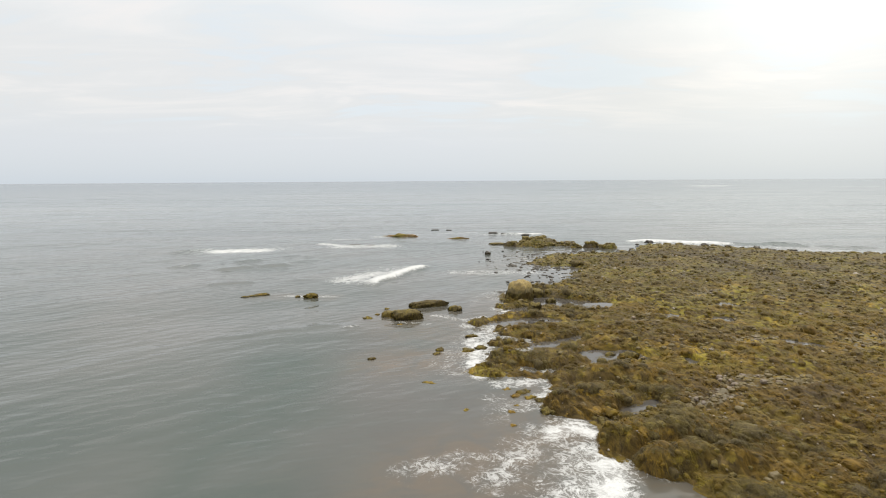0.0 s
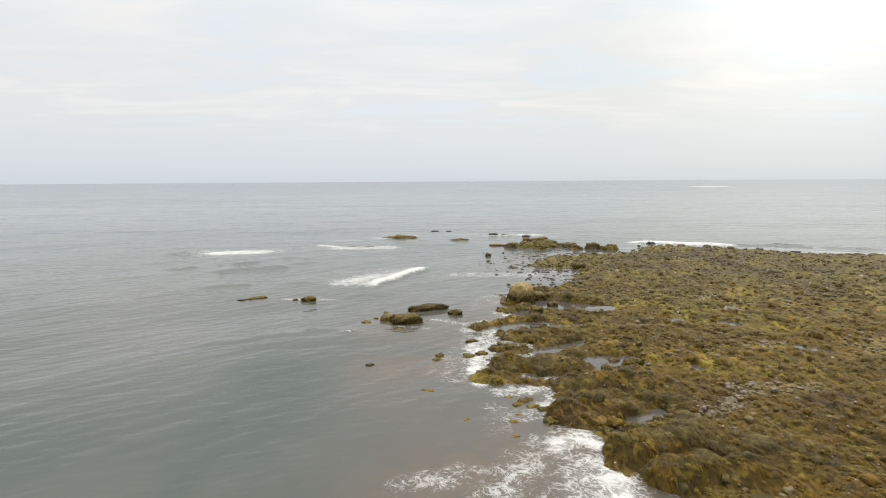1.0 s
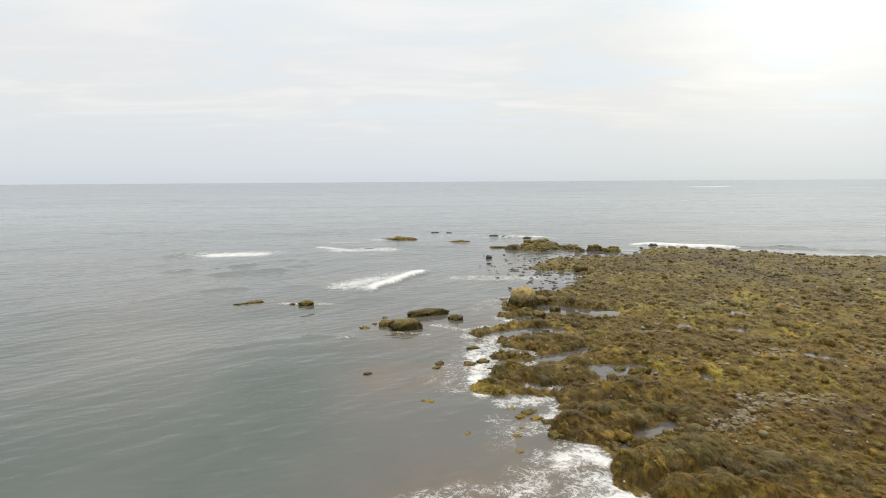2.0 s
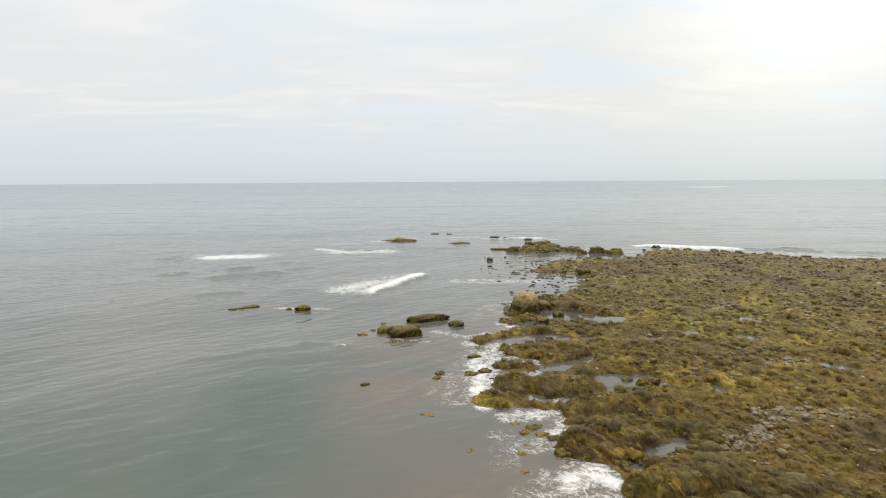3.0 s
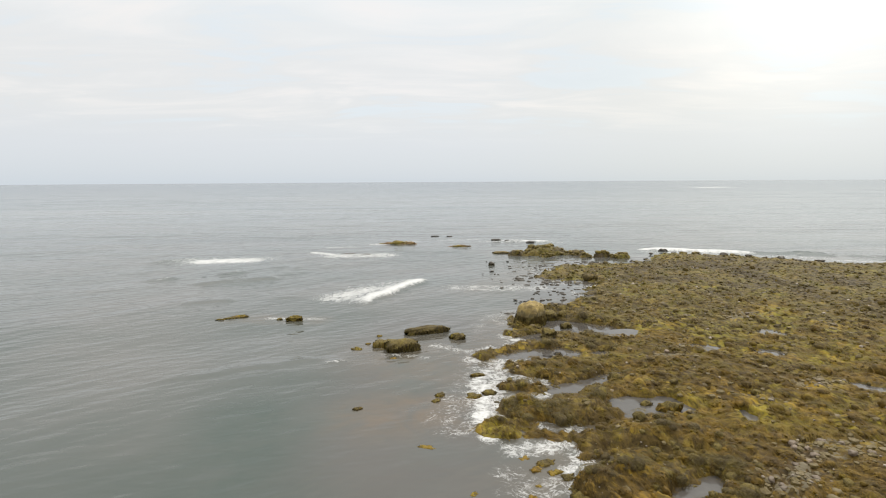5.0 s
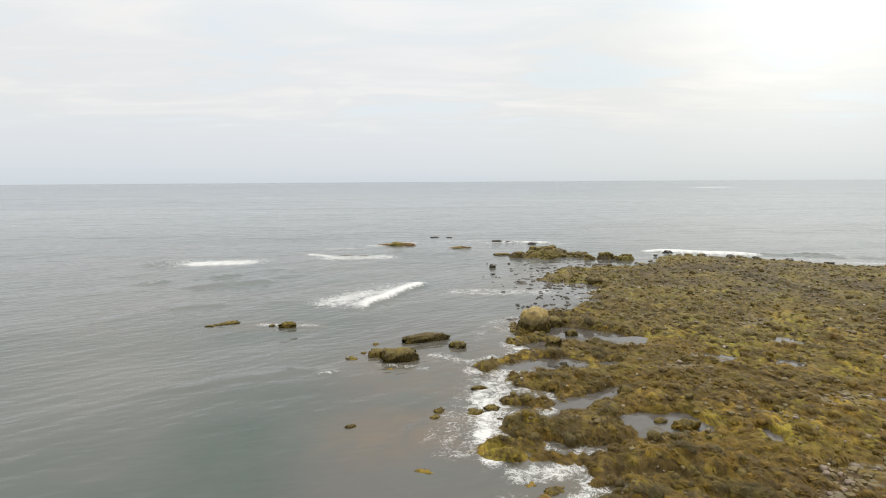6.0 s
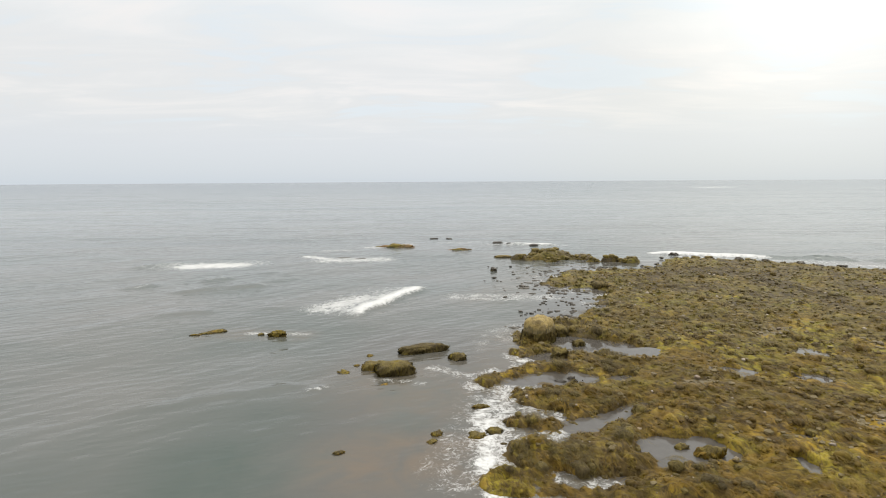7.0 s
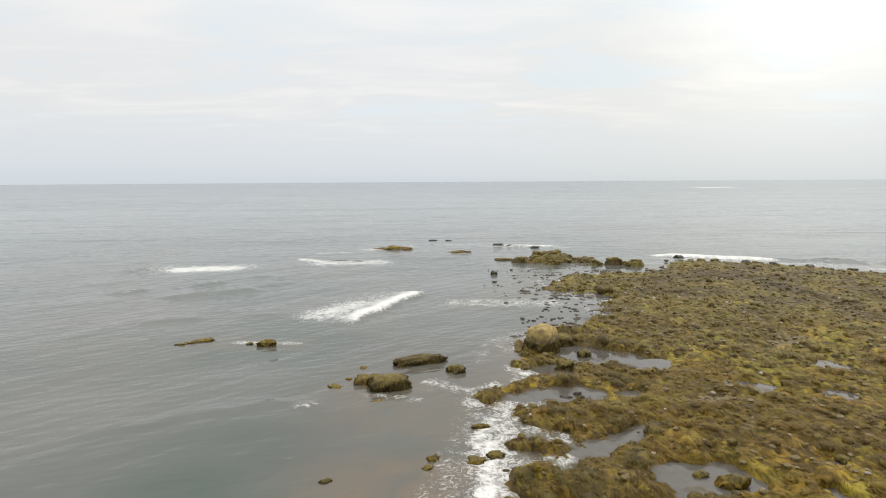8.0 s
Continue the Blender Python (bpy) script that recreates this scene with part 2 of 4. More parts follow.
def water_material(name, foam=True):
    m, n, b = material(name)
    at = n.add("ShaderNodeNewGeometry").outputs["Position"]
    cloud = n.noise(at, 0.07, 3.0, 0.5)
    colour = n.mix(n.step(cloud, 0.30, 0.70), (0.050, 0.061, 0.051), (0.090, 0.089, 0.079))
    # Sky sheen of distant water, streaked by wind, is put into base colour.
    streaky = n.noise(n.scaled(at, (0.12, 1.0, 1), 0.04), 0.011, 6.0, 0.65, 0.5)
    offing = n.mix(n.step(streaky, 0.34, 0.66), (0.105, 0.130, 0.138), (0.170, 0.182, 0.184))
    # Darkening from wave faces towards the horizon, painted by distance.
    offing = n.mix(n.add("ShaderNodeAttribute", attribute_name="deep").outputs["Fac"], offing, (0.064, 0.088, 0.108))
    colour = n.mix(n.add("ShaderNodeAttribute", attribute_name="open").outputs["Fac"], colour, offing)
    if foam:
        green = n.add("ShaderNodeAttribute", attribute_name="green").outputs["Fac"]
        colour = n.mix(n.math("MULTIPLY", green, n.step(n.noise(at, 0.22, 4.0, 0.6, 0.5), 0.25, 0.65)), colour, (0.026, 0.048, 0.036))
        silt = n.add("ShaderNodeAttribute", attribute_name="silt").outputs["Fac"]
        colour = n.mix(n.math("MULTIPLY", silt, n.step(n.noise(at, 0.16, 4.0, 0.6, 0.5), 0.22, 0.62)), colour, (0.072, 0.064, 0.056))
        shoal = n.add("ShaderNodeAttribute", attribute_name="shoal").outputs["Fac"]
        sand = n.noise(at, 0.6, 4.0, 0.6, 0.8)
        murk = n.math("MULTIPLY", shoal, n.step(sand, 0.15, 0.75))
        colour = n.mix(murk, colour, (0.108, 0.081, 0.054))
        still = n.add("ShaderNodeAttribute", attribute_name="still").outputs["Fac"]
        bed = n.mix(n.noise(at, 2.5, 4.0, 0.6), (0.048, 0.043, 0.037), (0.100, 0.092, 0.083))
        colour = n.mix(still, colour, bed)
        white = n.add("ShaderNodeAttribute", attribute_name="foam").outputs["Fac"]
        warp = n.add("ShaderNodeTexNoise")
        n.join(at, warp.inputs["Vector"])
        warp.inputs["Scale"].default_value, warp.inputs["Detail"].default_value = 1.3, 2.0
        bent = n.vmath("ADD", at, n.vmath("MULTIPLY", n.vmath("SUBTRACT", warp.outputs["Color"], (0.5, 0.5, 0.5)).outputs[0], (0.75, 0.75, 0)).outputs[0]).outputs[0]
        swirl = n.noise(bent, 1.8, 6.0, 0.62, 0.8)
        curl = n.noise(n.scaled(bent, (1.3, 1.0, 1), 0.7), 4.6, 2.0, 0.5, 1.0)
        web = n.math("MINIMUM", n.math("ABSOLUTE", n.math("SUBTRACT", swirl, 0.5)), n.math("ADD", n.math("ABSOLUTE", n.math("SUBTRACT", curl, 0.5)), 0.012))
        web = n.math("MULTIPLY", web, 1.5)
        web = n.math("ADD", web, n.math("MULTIPLY", n.math("SUBTRACT", n.noise(at, 6.0, 4.0, 0.65), 0.5), 0.16))
        clump = n.noise(at, 1.1, 5.0, 0.65, 0.5)
        need = n.math("MULTIPLY", n.math("SUBTRACT", n.math("ADD", white, n.math("MULTIPLY", n.math("SUBTRACT", clump, 0.5), 1.3)), 0.34), 0.19)
        mask = n.math("MULTIPLY", n.step(n.math("SUBTRACT", need, web), -0.09, 0.09), n.step(white, 0.02, 0.12))
        solid = n.step(n.math("ADD", white, n.math("MULTIPLY", n.math("SUBTRACT", clump, 0.5), 1.3)), 0.60, 1.05)
        mask = n.math("MAXIMUM", mask, solid)
        milk = n.math("MULTIPLY", n.step(n.math("ADD", white, n.math("MULTIPLY", n.math("SUBTRACT", clump, 0.5), 0.9)), 0.30, 0.85), 0.34)
        mask = n.math("MAXIMUM", mask, milk)
        grainy = n.math("ADD", 0.55, n.math("MULTIPLY", n.noise(at, 7.0, 4.0, 0.7), 0.8), clamp=True)
        mask = n.math("MULTIPLY", mask, grainy, clamp=True)
        colour = n.mix(mask, colour, (0.54, 0.54, 0.53))
        n.put(b.inputs["Roughness"], n.math("ADD", 0.16, n.math("SUBTRACT", n.math("MULTIPLY", mask, 0.5), n.math("MULTIPLY", still, 0.1))))
    else:
        b.inputs["Roughness"].default_value = 0.06
        colour = n.mix(n.noise(at, 2.5, 4.0, 0.6), (0.048, 0.043, 0.037), (0.100, 0.092, 0.083))
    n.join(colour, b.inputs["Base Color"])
    b.inputs["IOR"].default_value = 1.40
    if foam:
        chop = n.noise(n.scaled(n.scaled(at, (1, 1, 1), -0.75), (0.34, 1.0, 1)), 0.85, 1.0, 0.5, 0.1)
        ripple = n.noise(n.scaled(n.scaled(at, (1, 1, 1), -0.35), (0.42, 1.0, 1)), 1.9, 1.0, 0.5, 0.1)
        far = n.add("ShaderNodeAttribute", attribute_name="open").outputs["Fac"]
        moving = n.math("SUBTRACT", 1.0, still)
        wind = n.noise(n.scaled(at, (0.22, 1.0, 1), 0.05), 0.035, 5.0, 0.6, 0.4)
        breeze = n.noise(n.scaled(at, (0.16, 1.0, 1), 0.03), 0.006, 4.0, 0.6, 0.4)
        wind = n.step(n.math("ADD", n.math("MULTIPLY", wind, 0.5), n.math("MULTIPLY", breeze, 0.5)), 0.38, 0.62)
        gusts = n.math("ADD", 0.20, n.math("MULTIPLY", far, n.math("SUBTRACT", n.math("MULTIPLY", wind, 0.34), 0.14)))
        swell = n.noise(n.scaled(at, (0.22, 1.0, 1), -0.12), 0.11, 3.0, 0.6, 0.4)
        roll = n.noise(n.scaled(at, (0.24, 1.0, 1), -0.05), 0.022, 4.0, 0.65, 0.4)
        under = bump(n, b, swell, n.math("MULTIPLY", far, 0.7), 2.4)
        under = bump(n, b, roll, n.math("MULTIPLY", far, 0.6), 7.5, under)
        first = bump(n, b, chop, n.math("MULTIPLY", moving, gusts), 0.47, under)
        bump(n, b, ripple, moving, 0.050, first)
    else:
        bump(n, b, n.noise(at, 5.0, 2.0), 0.3, 0.01)
    return m


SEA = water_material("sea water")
POOL = water_material("pool water", False)


# ---- shapes in numbers ----
def dice(ix, iy, seed):
    h = (ix.astype(np.int64) * 374761393 + iy.astype(np.int64) * 668265263 + seed * 974634777) & 0xFFFFFFFF
    h = ((h ^ (h >> 13)) * 1274126177) & 0xFFFFFFFF
    h = ((h ^ (h >> 15)) * 461845907) & 0xFFFFFFFF
    return (h ^ (h >> 16)) / 4294967296.0


def smooth(x, low, high):
    t = np.clip((x - low) / (high - low), 0, 1)
    return t * t * (3 - 2 * t)


def vnoise(x, y, seed):
    ix, iy = np.floor(x), np.floor(y)
    fx, fy = x - ix, y - iy
    fx, fy = fx * fx * (3 - 2 * fx), fy * fy * (3 - 2 * fy)
    a, b = dice(ix, iy, seed), dice(ix + 1, iy, seed)
    c, d = dice(ix, iy + 1, seed), dice(ix + 1, iy + 1, seed)
    return (a + (b - a) * fx) * (1 - fy) + (c + (d - c) * fx) * fy


def fbm(x, y, size, seed, octaves=4):
    total, gain, norm = 0, 1.0, 0
    for k in range(octaves):
        f = 2.0**k / size
        total = total + gain * vnoise(x * f + 17.3 * k, y * f - 9.1 * k, seed + k)
        norm += gain
        gain *= 0.55
    return total / norm


def lumps(x, y, size, seed):
    """Rounded cobble tops, one to a cell, 0 to 1."""
    ix, iy = np.floor(x / size), np.floor(y / size)
    best = np.zeros_like(x)
    for dx in (-1, 0, 1):
        for dy in (-1, 0, 1):
            cx, cy = ix + dx, iy + dy
            px = (cx + 0.15 + 0.7 * dice(cx, cy, seed)) * size
            py = (cy + 0.15 + 0.7 * dice(cx, cy, seed + 1)) * size
            r = size * (0.30 + 0.42 * dice(cx, cy, seed + 2))
            lean = 0.7 + 0.6 * dice(cx, cy, seed + 3)
            d2 = ((x - px) / (r * lean)) ** 2 + ((y - py) * lean / r) ** 2
            best = np.maximum(best, np.sqrt(np.maximum(0, 1 - d2)) * (0.45 + 0.55 * dice(cx, cy, seed + 4)))
    return best


def capsule(x, y, x0, y0, x1, y1):
    ax, ay = x1 - x0, y1 - y0
    t = np.clip(((x - x0) * ax + (y - y0) * ay) / max(ax * ax + ay * ay, 1e-9), 0, 1)
    return np.hypot(x - x0 - t * ax, y - y0 - t * ay)


# The plan of the shelf: its ragged western edge from near to far, then the outer shore.
WEST = [(8.2, 16.5), (7.5, 17.8), (7.0, 18.1), (6.5, 18.6), (5.8, 19.2), (6.2, 20.2), (6.7, 21.0), (6.2, 21.7), (4.7, 22.0), (4.5, 23.0), (5.4, 24.2), (5.2, 25.0), (6.2, 26.8),
        (5.3, 27.5), (3.3, 28.2), (2.9, 29.2), (3.2, 30.0), (4.6, 30.3), (5.0, 30.8), (4.5, 31.4), (3.2, 31.4), (2.9, 32.1), (4.6, 32.1), (5.1, 32.6), (4.2, 33.5), (3.5, 34.4),
        (4.7, 35.8), (2.9, 36.0), (2.3, 36.9), (4.0, 38.4), (5.3, 39.4), (4.2, 40.4), (5.0, 41.8), (5.0, 43.3)]
NORTH = [(5.6, 45.4), (7.2, 46.3), (8.7, 47.4), (10.4, 47.5), (10.4, 49.4), (12.4, 51.6), (13.4, 53.0), (12.1, 53.8), (12.4, 55.6), (14.4, 57.2), (13.4, 59.2), (11.4, 59.6), (10.2, 62.1), (10.8, 64.5),
         (12.8, 66.1), (14.2, 69.5), (16.8, 68.6), (18.0, 70.8), (21.6, 70.4), (25.4, 71.8), (27.0, 75.6), (29.2, 78.8), (31.9, 78.2), (36.7, 76.6), (41.5, 73.4), (44.8, 70.2), (47.8, 68.6),
         (58.0, 66.2), (72.0, 61.8), (98.0, 52.0)]
OUTLINE = WEST + NORTH + [(110, 20), (105, -8), (60, -6), (30, 3), (17, 9), (11, 13.5)]

# Ridges of higher, weed-hung rock: ends, half width, height.
RIDGES = [(3.0, 36.6, 6.6, 38.7, 0.75, 0.26), (4.6, 34.5, 8.6, 35.1, 1.05, 0.34), (5.8, 33.1, 8.4, 33.9, 0.55, 0.28), (3.4, 31.7, 6.0, 31.9, 0.42, 0.22),
          (3.9, 29.0, 7.6, 28.9, 0.95, 0.60), (6.4, 26.3, 9.8, 26.0, 1.1, 0.62), (5.7, 23.0, 7.3, 23.5, 0.95, 0.72), (7.0, 19.8, 9.4, 20.6, 1.15, 0.66), (7.7, 18.4, 10.0, 18.2, 0.8, 0.60),
          (8.2, 46.6, 10.2, 46.4, 0.8, 0.60), (4.8, 40.9, 6.0, 41.2, 0.5, 0.35), (5.6, 42.7, 7.0, 43.0, 0.5, 0.24), (9.8, 31.8, 13.0, 32.6, 0.9, 0.50), (12.0, 29.0, 14.5, 28.4, 0.9, 0.42), (2.9, 27.4, 4.7, 27.2, 0.95, 0.10)]
MAT = (2.7, 27.4, 4.7, 27.2)
HEAD = [(12.8, 80.6, 15.0, 80.4, 1.9, 0.85), (10.0, 79.4, 11.8, 79.5, 0.9, 0.36), (15.8, 79.2, 18.4, 78.8, 1.0, 0.42), (18.7, 76.8, 19.1, 77.0, 0.6, 0.34), (20.6, 77.0, 21.4, 77.2, 0.8, 0.55), (22.6, 76.0, 23.6, 76.2, 0.8, 0.45), (13.6, 77.2, 14.4, 77.3, 0.6, 0.28)]

# Pools and inlets: ends, half width, level of the water that stands in them (0: open to the sea).
POOLS = [(8.0, 43.3, 10.8, 42.0, 1.38, 0.0), (5.6, 40.3, 7.0, 40.4, 0.62, 0.0), (4.2, 36.4, 7.1, 37.1, 0.95, 0.0), (5.2, 30.7, 8.1, 32.9, 0.46, 0.0), (8.8, 29.2, 10.2, 29.3, 0.95, 0.1),
         (14.9, 36.9, 15.2, 36.7, 0.42, 0.43), (20.4, 39.5, 21.5, 39.3, 0.32, 0.46), (18.5, 35.8, 18.8, 35.7, 0.34, 0.44), (11.4, 40.1, 12.2, 40.3, 0.34, 0.31),
         (7.6, 22.4, 9.2, 23.2, 0.42, 0.0), (6.7, 22.0, 7.0, 21.6, 0.25, 0.0), (12.6, 28.0, 12.75, 27.7, 0.2, 0.33), (13.8, 29.9, 14.0, 29.75, 0.18, 0.36), (11.2, 57.2, 14.0, 58.4, 0.65, 0.0),
         (12.4, 54.8, 14.2, 55.3, 0.5, 0.0), (12.6, 51.8, 13.6, 52.6, 0.35, 0.0), (11.0, 61.0, 13.4, 61.4, 0.25, 0.0), (15.0, 66.6, 17.6, 67.4, 0.35, 0.0), (19.6, 30.8, 20.3, 30.4, 0.34, 0.43),
         (9.3, 36.9, 10.0, 37.0, 0.2, 0.06), (2.6, 30.7, 5.2, 30.5, 0.42, 0.0), (2.8, 32.8, 5.4, 32.5, 0.42, 0.0), (4.4, 39.7, 6.4, 40.0, 0.45, 0.0), (2.8, 35.3, 4.4, 36.3, 0.42, 0.0),
         (4.8, 27.7, 6.4, 27.5, 0.32, 0.0), (5.0, 24.6, 6.2, 24.8, 0.28, 0.0), (8.4, 33.2, 9.2, 33.6, 0.2, 0.0)]
STONY = [(13.2, 24.6, 16.4, 24.9, 0.9), (10.8, 22.5, 12.2, 23.4, 0.7), (23.0, 30.5, 26.0, 31.5, 1.0), (20.0, 43.4, 22.0, 44.0, 0.8), (11.8, 34.8, 13.0, 35.4, 0.5), (17.0, 30.5, 18.5, 31.0, 0.7)]


def edge(x, y):
    """Distance to the shelf's outline, positive inside."""
    best, inside = np.full(x.shape, 1e9), np.zeros(x.shape, bool)
    for (x0, y0), (x1, y1) in zip(OUTLINE, OUTLINE[1:] + OUTLINE[:1]):
        best = np.minimum(best, capsule(x, y, x0, y0, x1, y1))
        if y0 != y1:
            inside ^= ((y0 > y) != (y1 > y)) & (x < (x1 - x0) * (y - y0) / (y1 - y0) + x0)
    return np.where(inside, best, -best)


def shelf(x, y, parts=False):
    """Height of the reef over the still sea."""
    wx = x + 0.9 * (fbm(x, y, 1.3, 11, 3) - 0.5)
    wy = y + 0.9 * (fbm(x, y, 1.3, 31, 3) - 0.5)
    e = edge(wx, wy)
    broken = smooth(y, 40, 50) * smooth(x, 26, 18)
    e = e + (0.35 + 2.4 * broken) * (fbm(x, y, 1.5, 41, 4) - 0.5) * 1.6 - 0.25 * broken
    z = np.where(e < 0, np.maximum(0.55 * e, -1.2), 0.17 * smooth(e, 0, 0.8) + 0.26 * smooth(e, 1.0, 7))
    z = z + 0.34 * (fbm(x, y, 4.2, 51, 3) - 0.5) * smooth(e, 0.2, 3)
    for x0, y0, x1, y1, r, h in RIDGES + HEAD:
        d = capsule(wx, wy, x0, y0, x1, y1) / (r * (0.62 + 0.42 * vnoise(x * 0.9, y * 0.9, 77)))
        if y0 > 70:
            h = h * (0.35 + 1.25 * fbm(x, y, 1.5, 79, 3))
        z = np.maximum(z, np.where(d < 1.6, h * np.sqrt(np.clip(1 - (d / 1.15) ** 2.6, 0, 1)) - 0.45 * smooth(d, 0.9, 1.5), -9))
    dry = smooth(z, -0.25, 0.12)
    wet = np.zeros_like(x)
    ragged = 1.0 * (fbm(x, y, 0.8, 71, 3) - 0.5)
    for x0, y0, x1, y1, r, level in POOLS:
        d = capsule(wx, wy, x0, y0, x1, y1) + ragged
        k = 1 - smooth(d, r * 0.75, r * 1.25 + 0.22)
        wet = np.maximum(wet, k)
        z = z * (1 - k) + (level - 0.22) * k
        near = 1 - smooth(d, r * 1.1, r + 2.0)
        z = np.where(z > level + 0.14, z - near * 0.7 * (z - level - 0.14), z)
    big = lumps(x, y, 1.15, 101)
    mid = lumps(x + 0.4 * (fbm(x, y, 0.8, 7, 2) - 0.5), y, 0.52, 131)
    small = lumps(x, y, 0.25, 161)
    rough = dry * (1 - wet)
    body = 0.20 * big * (0.35 + 0.9 * fbm(x, y, 5.0, 61, 2)) + 0.15 * mid + 0.075 * small + 0.09 * (fbm(x, y, 0.33, 91, 3) - 0.5)
    z = z + rough * (body - 0.08)
    return (z, mid, small) if parts else z


def from_pools(x, y):
    """Distance from the rim of the nearest standing pool."""
    best = np.full(x.shape, 99.0)
    for x0, y0, x1, y1, r, level in POOLS:
        if level > 0:
            best = np.minimum(best, capsule(x, y, x0, y0, x1, y1) - r)
    return best


def stony(x, y):
    k = np.zeros_like(x)
    for x0, y0, x1, y1, r in STONY:
        k = np.maximum(k, 1 - smooth(capsule(x, y, x0, y0, x1, y1), 0.4 * r, 1.5 * r))
    return k


def sheet_mesh(name, verts, faces, mat, soft=True):
    me = bpy.data.meshes.new(name)
    me.vertices.add(len(verts))
    me.vertices.foreach_set("co", np.asarray(verts, np.float32).ravel())
    faces = np.asarray(faces, np.int32)
    k = faces.shape[1]
    me.loops.add(faces.size)
    me.loops.foreach_set("vertex_index", faces.ravel())
    me.polygons.add(len(faces))
    me.polygons.foreach_set("loop_start", np.arange(0, faces.size, k, dtype=np.int32))
    me.polygons.foreach_set("use_smooth", np.full(len(faces), soft))
    me.update(calc_edges=True)
    me.materials.append(mat)
    return me


def give(me, name, values):
    me.attributes.new(name, "FLOAT", "POINT").data.foreach_set("value", np.asarray(values, np.float32))


def fan(rs, angles, closed):
    """Grid of rings and spokes round the near end of the place."""
    r, a = np.meshgrid(rs, angles, indexing="ij")
    rows, cols = r.shape
    i, j = np.meshgrid(np.arange(rows - 1), np.arange(cols if closed else cols - 1), indexing="ij")
    jj = (j + 1) % cols
    faces = np.stack([i * cols + j, i * cols + jj, (i + 1) * cols + jj, (i + 1) * cols + j], -1).reshape(-1, 4)
    return (0.5 + r * np.sin(a)).ravel(), (r * np.cos(a)).ravel(), r.ravel(), faces


# ---- the shelf ----
rs = 5.0 * np.exp(np.arange(0, math.log(112 / 5.0), 0.0026))
angles = np.radians(np.concatenate([np.arange(-14, 46, 0.15), np.arange(46, 125, 1.0)]))
x, y, r, faces = fan(rs, angles, False)
z, mid, small = shelf(x, y, True)
keep = (z[faces] > -0.5).any(axis=1)
faces = faces[keep]
used, faces = np.unique(faces, return_inverse=True)
faces = faces.reshape(-1, 4)[:, ::-1]
x, y, z, mid, small = x[used], y[used], z[used], mid[used], small[used]
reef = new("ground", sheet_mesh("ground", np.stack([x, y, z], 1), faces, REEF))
tagged(reef, "low rocky reef shelf covered in olive and brown seaweed", "reef", kind="structure")
gold = fbm(x, y, 3.4, 201, 4) * 1.25 - 0.125 + 0.10 * (1 - smooth(y, 30, 62)) * smooth(y, 22, 30) - 0.05 * smooth(y, 36, 72)
gold = gold + 0.20 * (1 - smooth(capsule(x, y, *MAT), 0.5, 1.2))
give(reef.data, "gold", gold)
# Mask of steep flanks near the edge: dark weed with painted shade.
wrack_shade = np.zeros_like(x)
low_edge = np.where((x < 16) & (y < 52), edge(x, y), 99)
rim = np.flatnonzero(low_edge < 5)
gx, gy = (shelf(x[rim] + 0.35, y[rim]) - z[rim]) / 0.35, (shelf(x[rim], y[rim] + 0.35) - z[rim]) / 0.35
wrack_shade[rim] = smooth(np.hypot(gx, gy), 0.25, 0.75) * smooth(low_edge[rim], 5.0, 2.5) * smooth(y[rim], 52, 44) * smooth(capsule(x[rim], y[rim], *MAT), 0.6, 1.2)
give(reef.data, "wrack_shade", wrack_shade)
give(reef.data, "bare", np.clip(0.14 * (fbm(x, y, 2.2, 231, 3) - 0.3) + 0.24 * small * smooth(fbm(x, y, 3.0, 241, 3), 0.45, 0.62) + 0.7 * stony(x, y) * (0.4 + 0.6 * small), 0, 1))

# ---- the sea ----
rs = np.concatenate([[0.02], 4.0 * np.exp(np.arange(0, math.log(160 / 4.0), 0.0058)), 160 * np.exp(np.linspace(0.012, math.log(4950 / 160.0), 280))])
angles = np.radians(np.concatenate([np.arange(-48, 48, 0.34), np.arange(50, 310, 4.0)]))
x, y, r, faces = fan(rs, angles, True)
e = np.full(x.shape, -40.0)
near = (r < 130) & (np.abs(np.arctan2(x, np.maximum(y, 0.1))) < 1.2)
e[near] = np.maximum(edge(x[near], y[near]), -40)

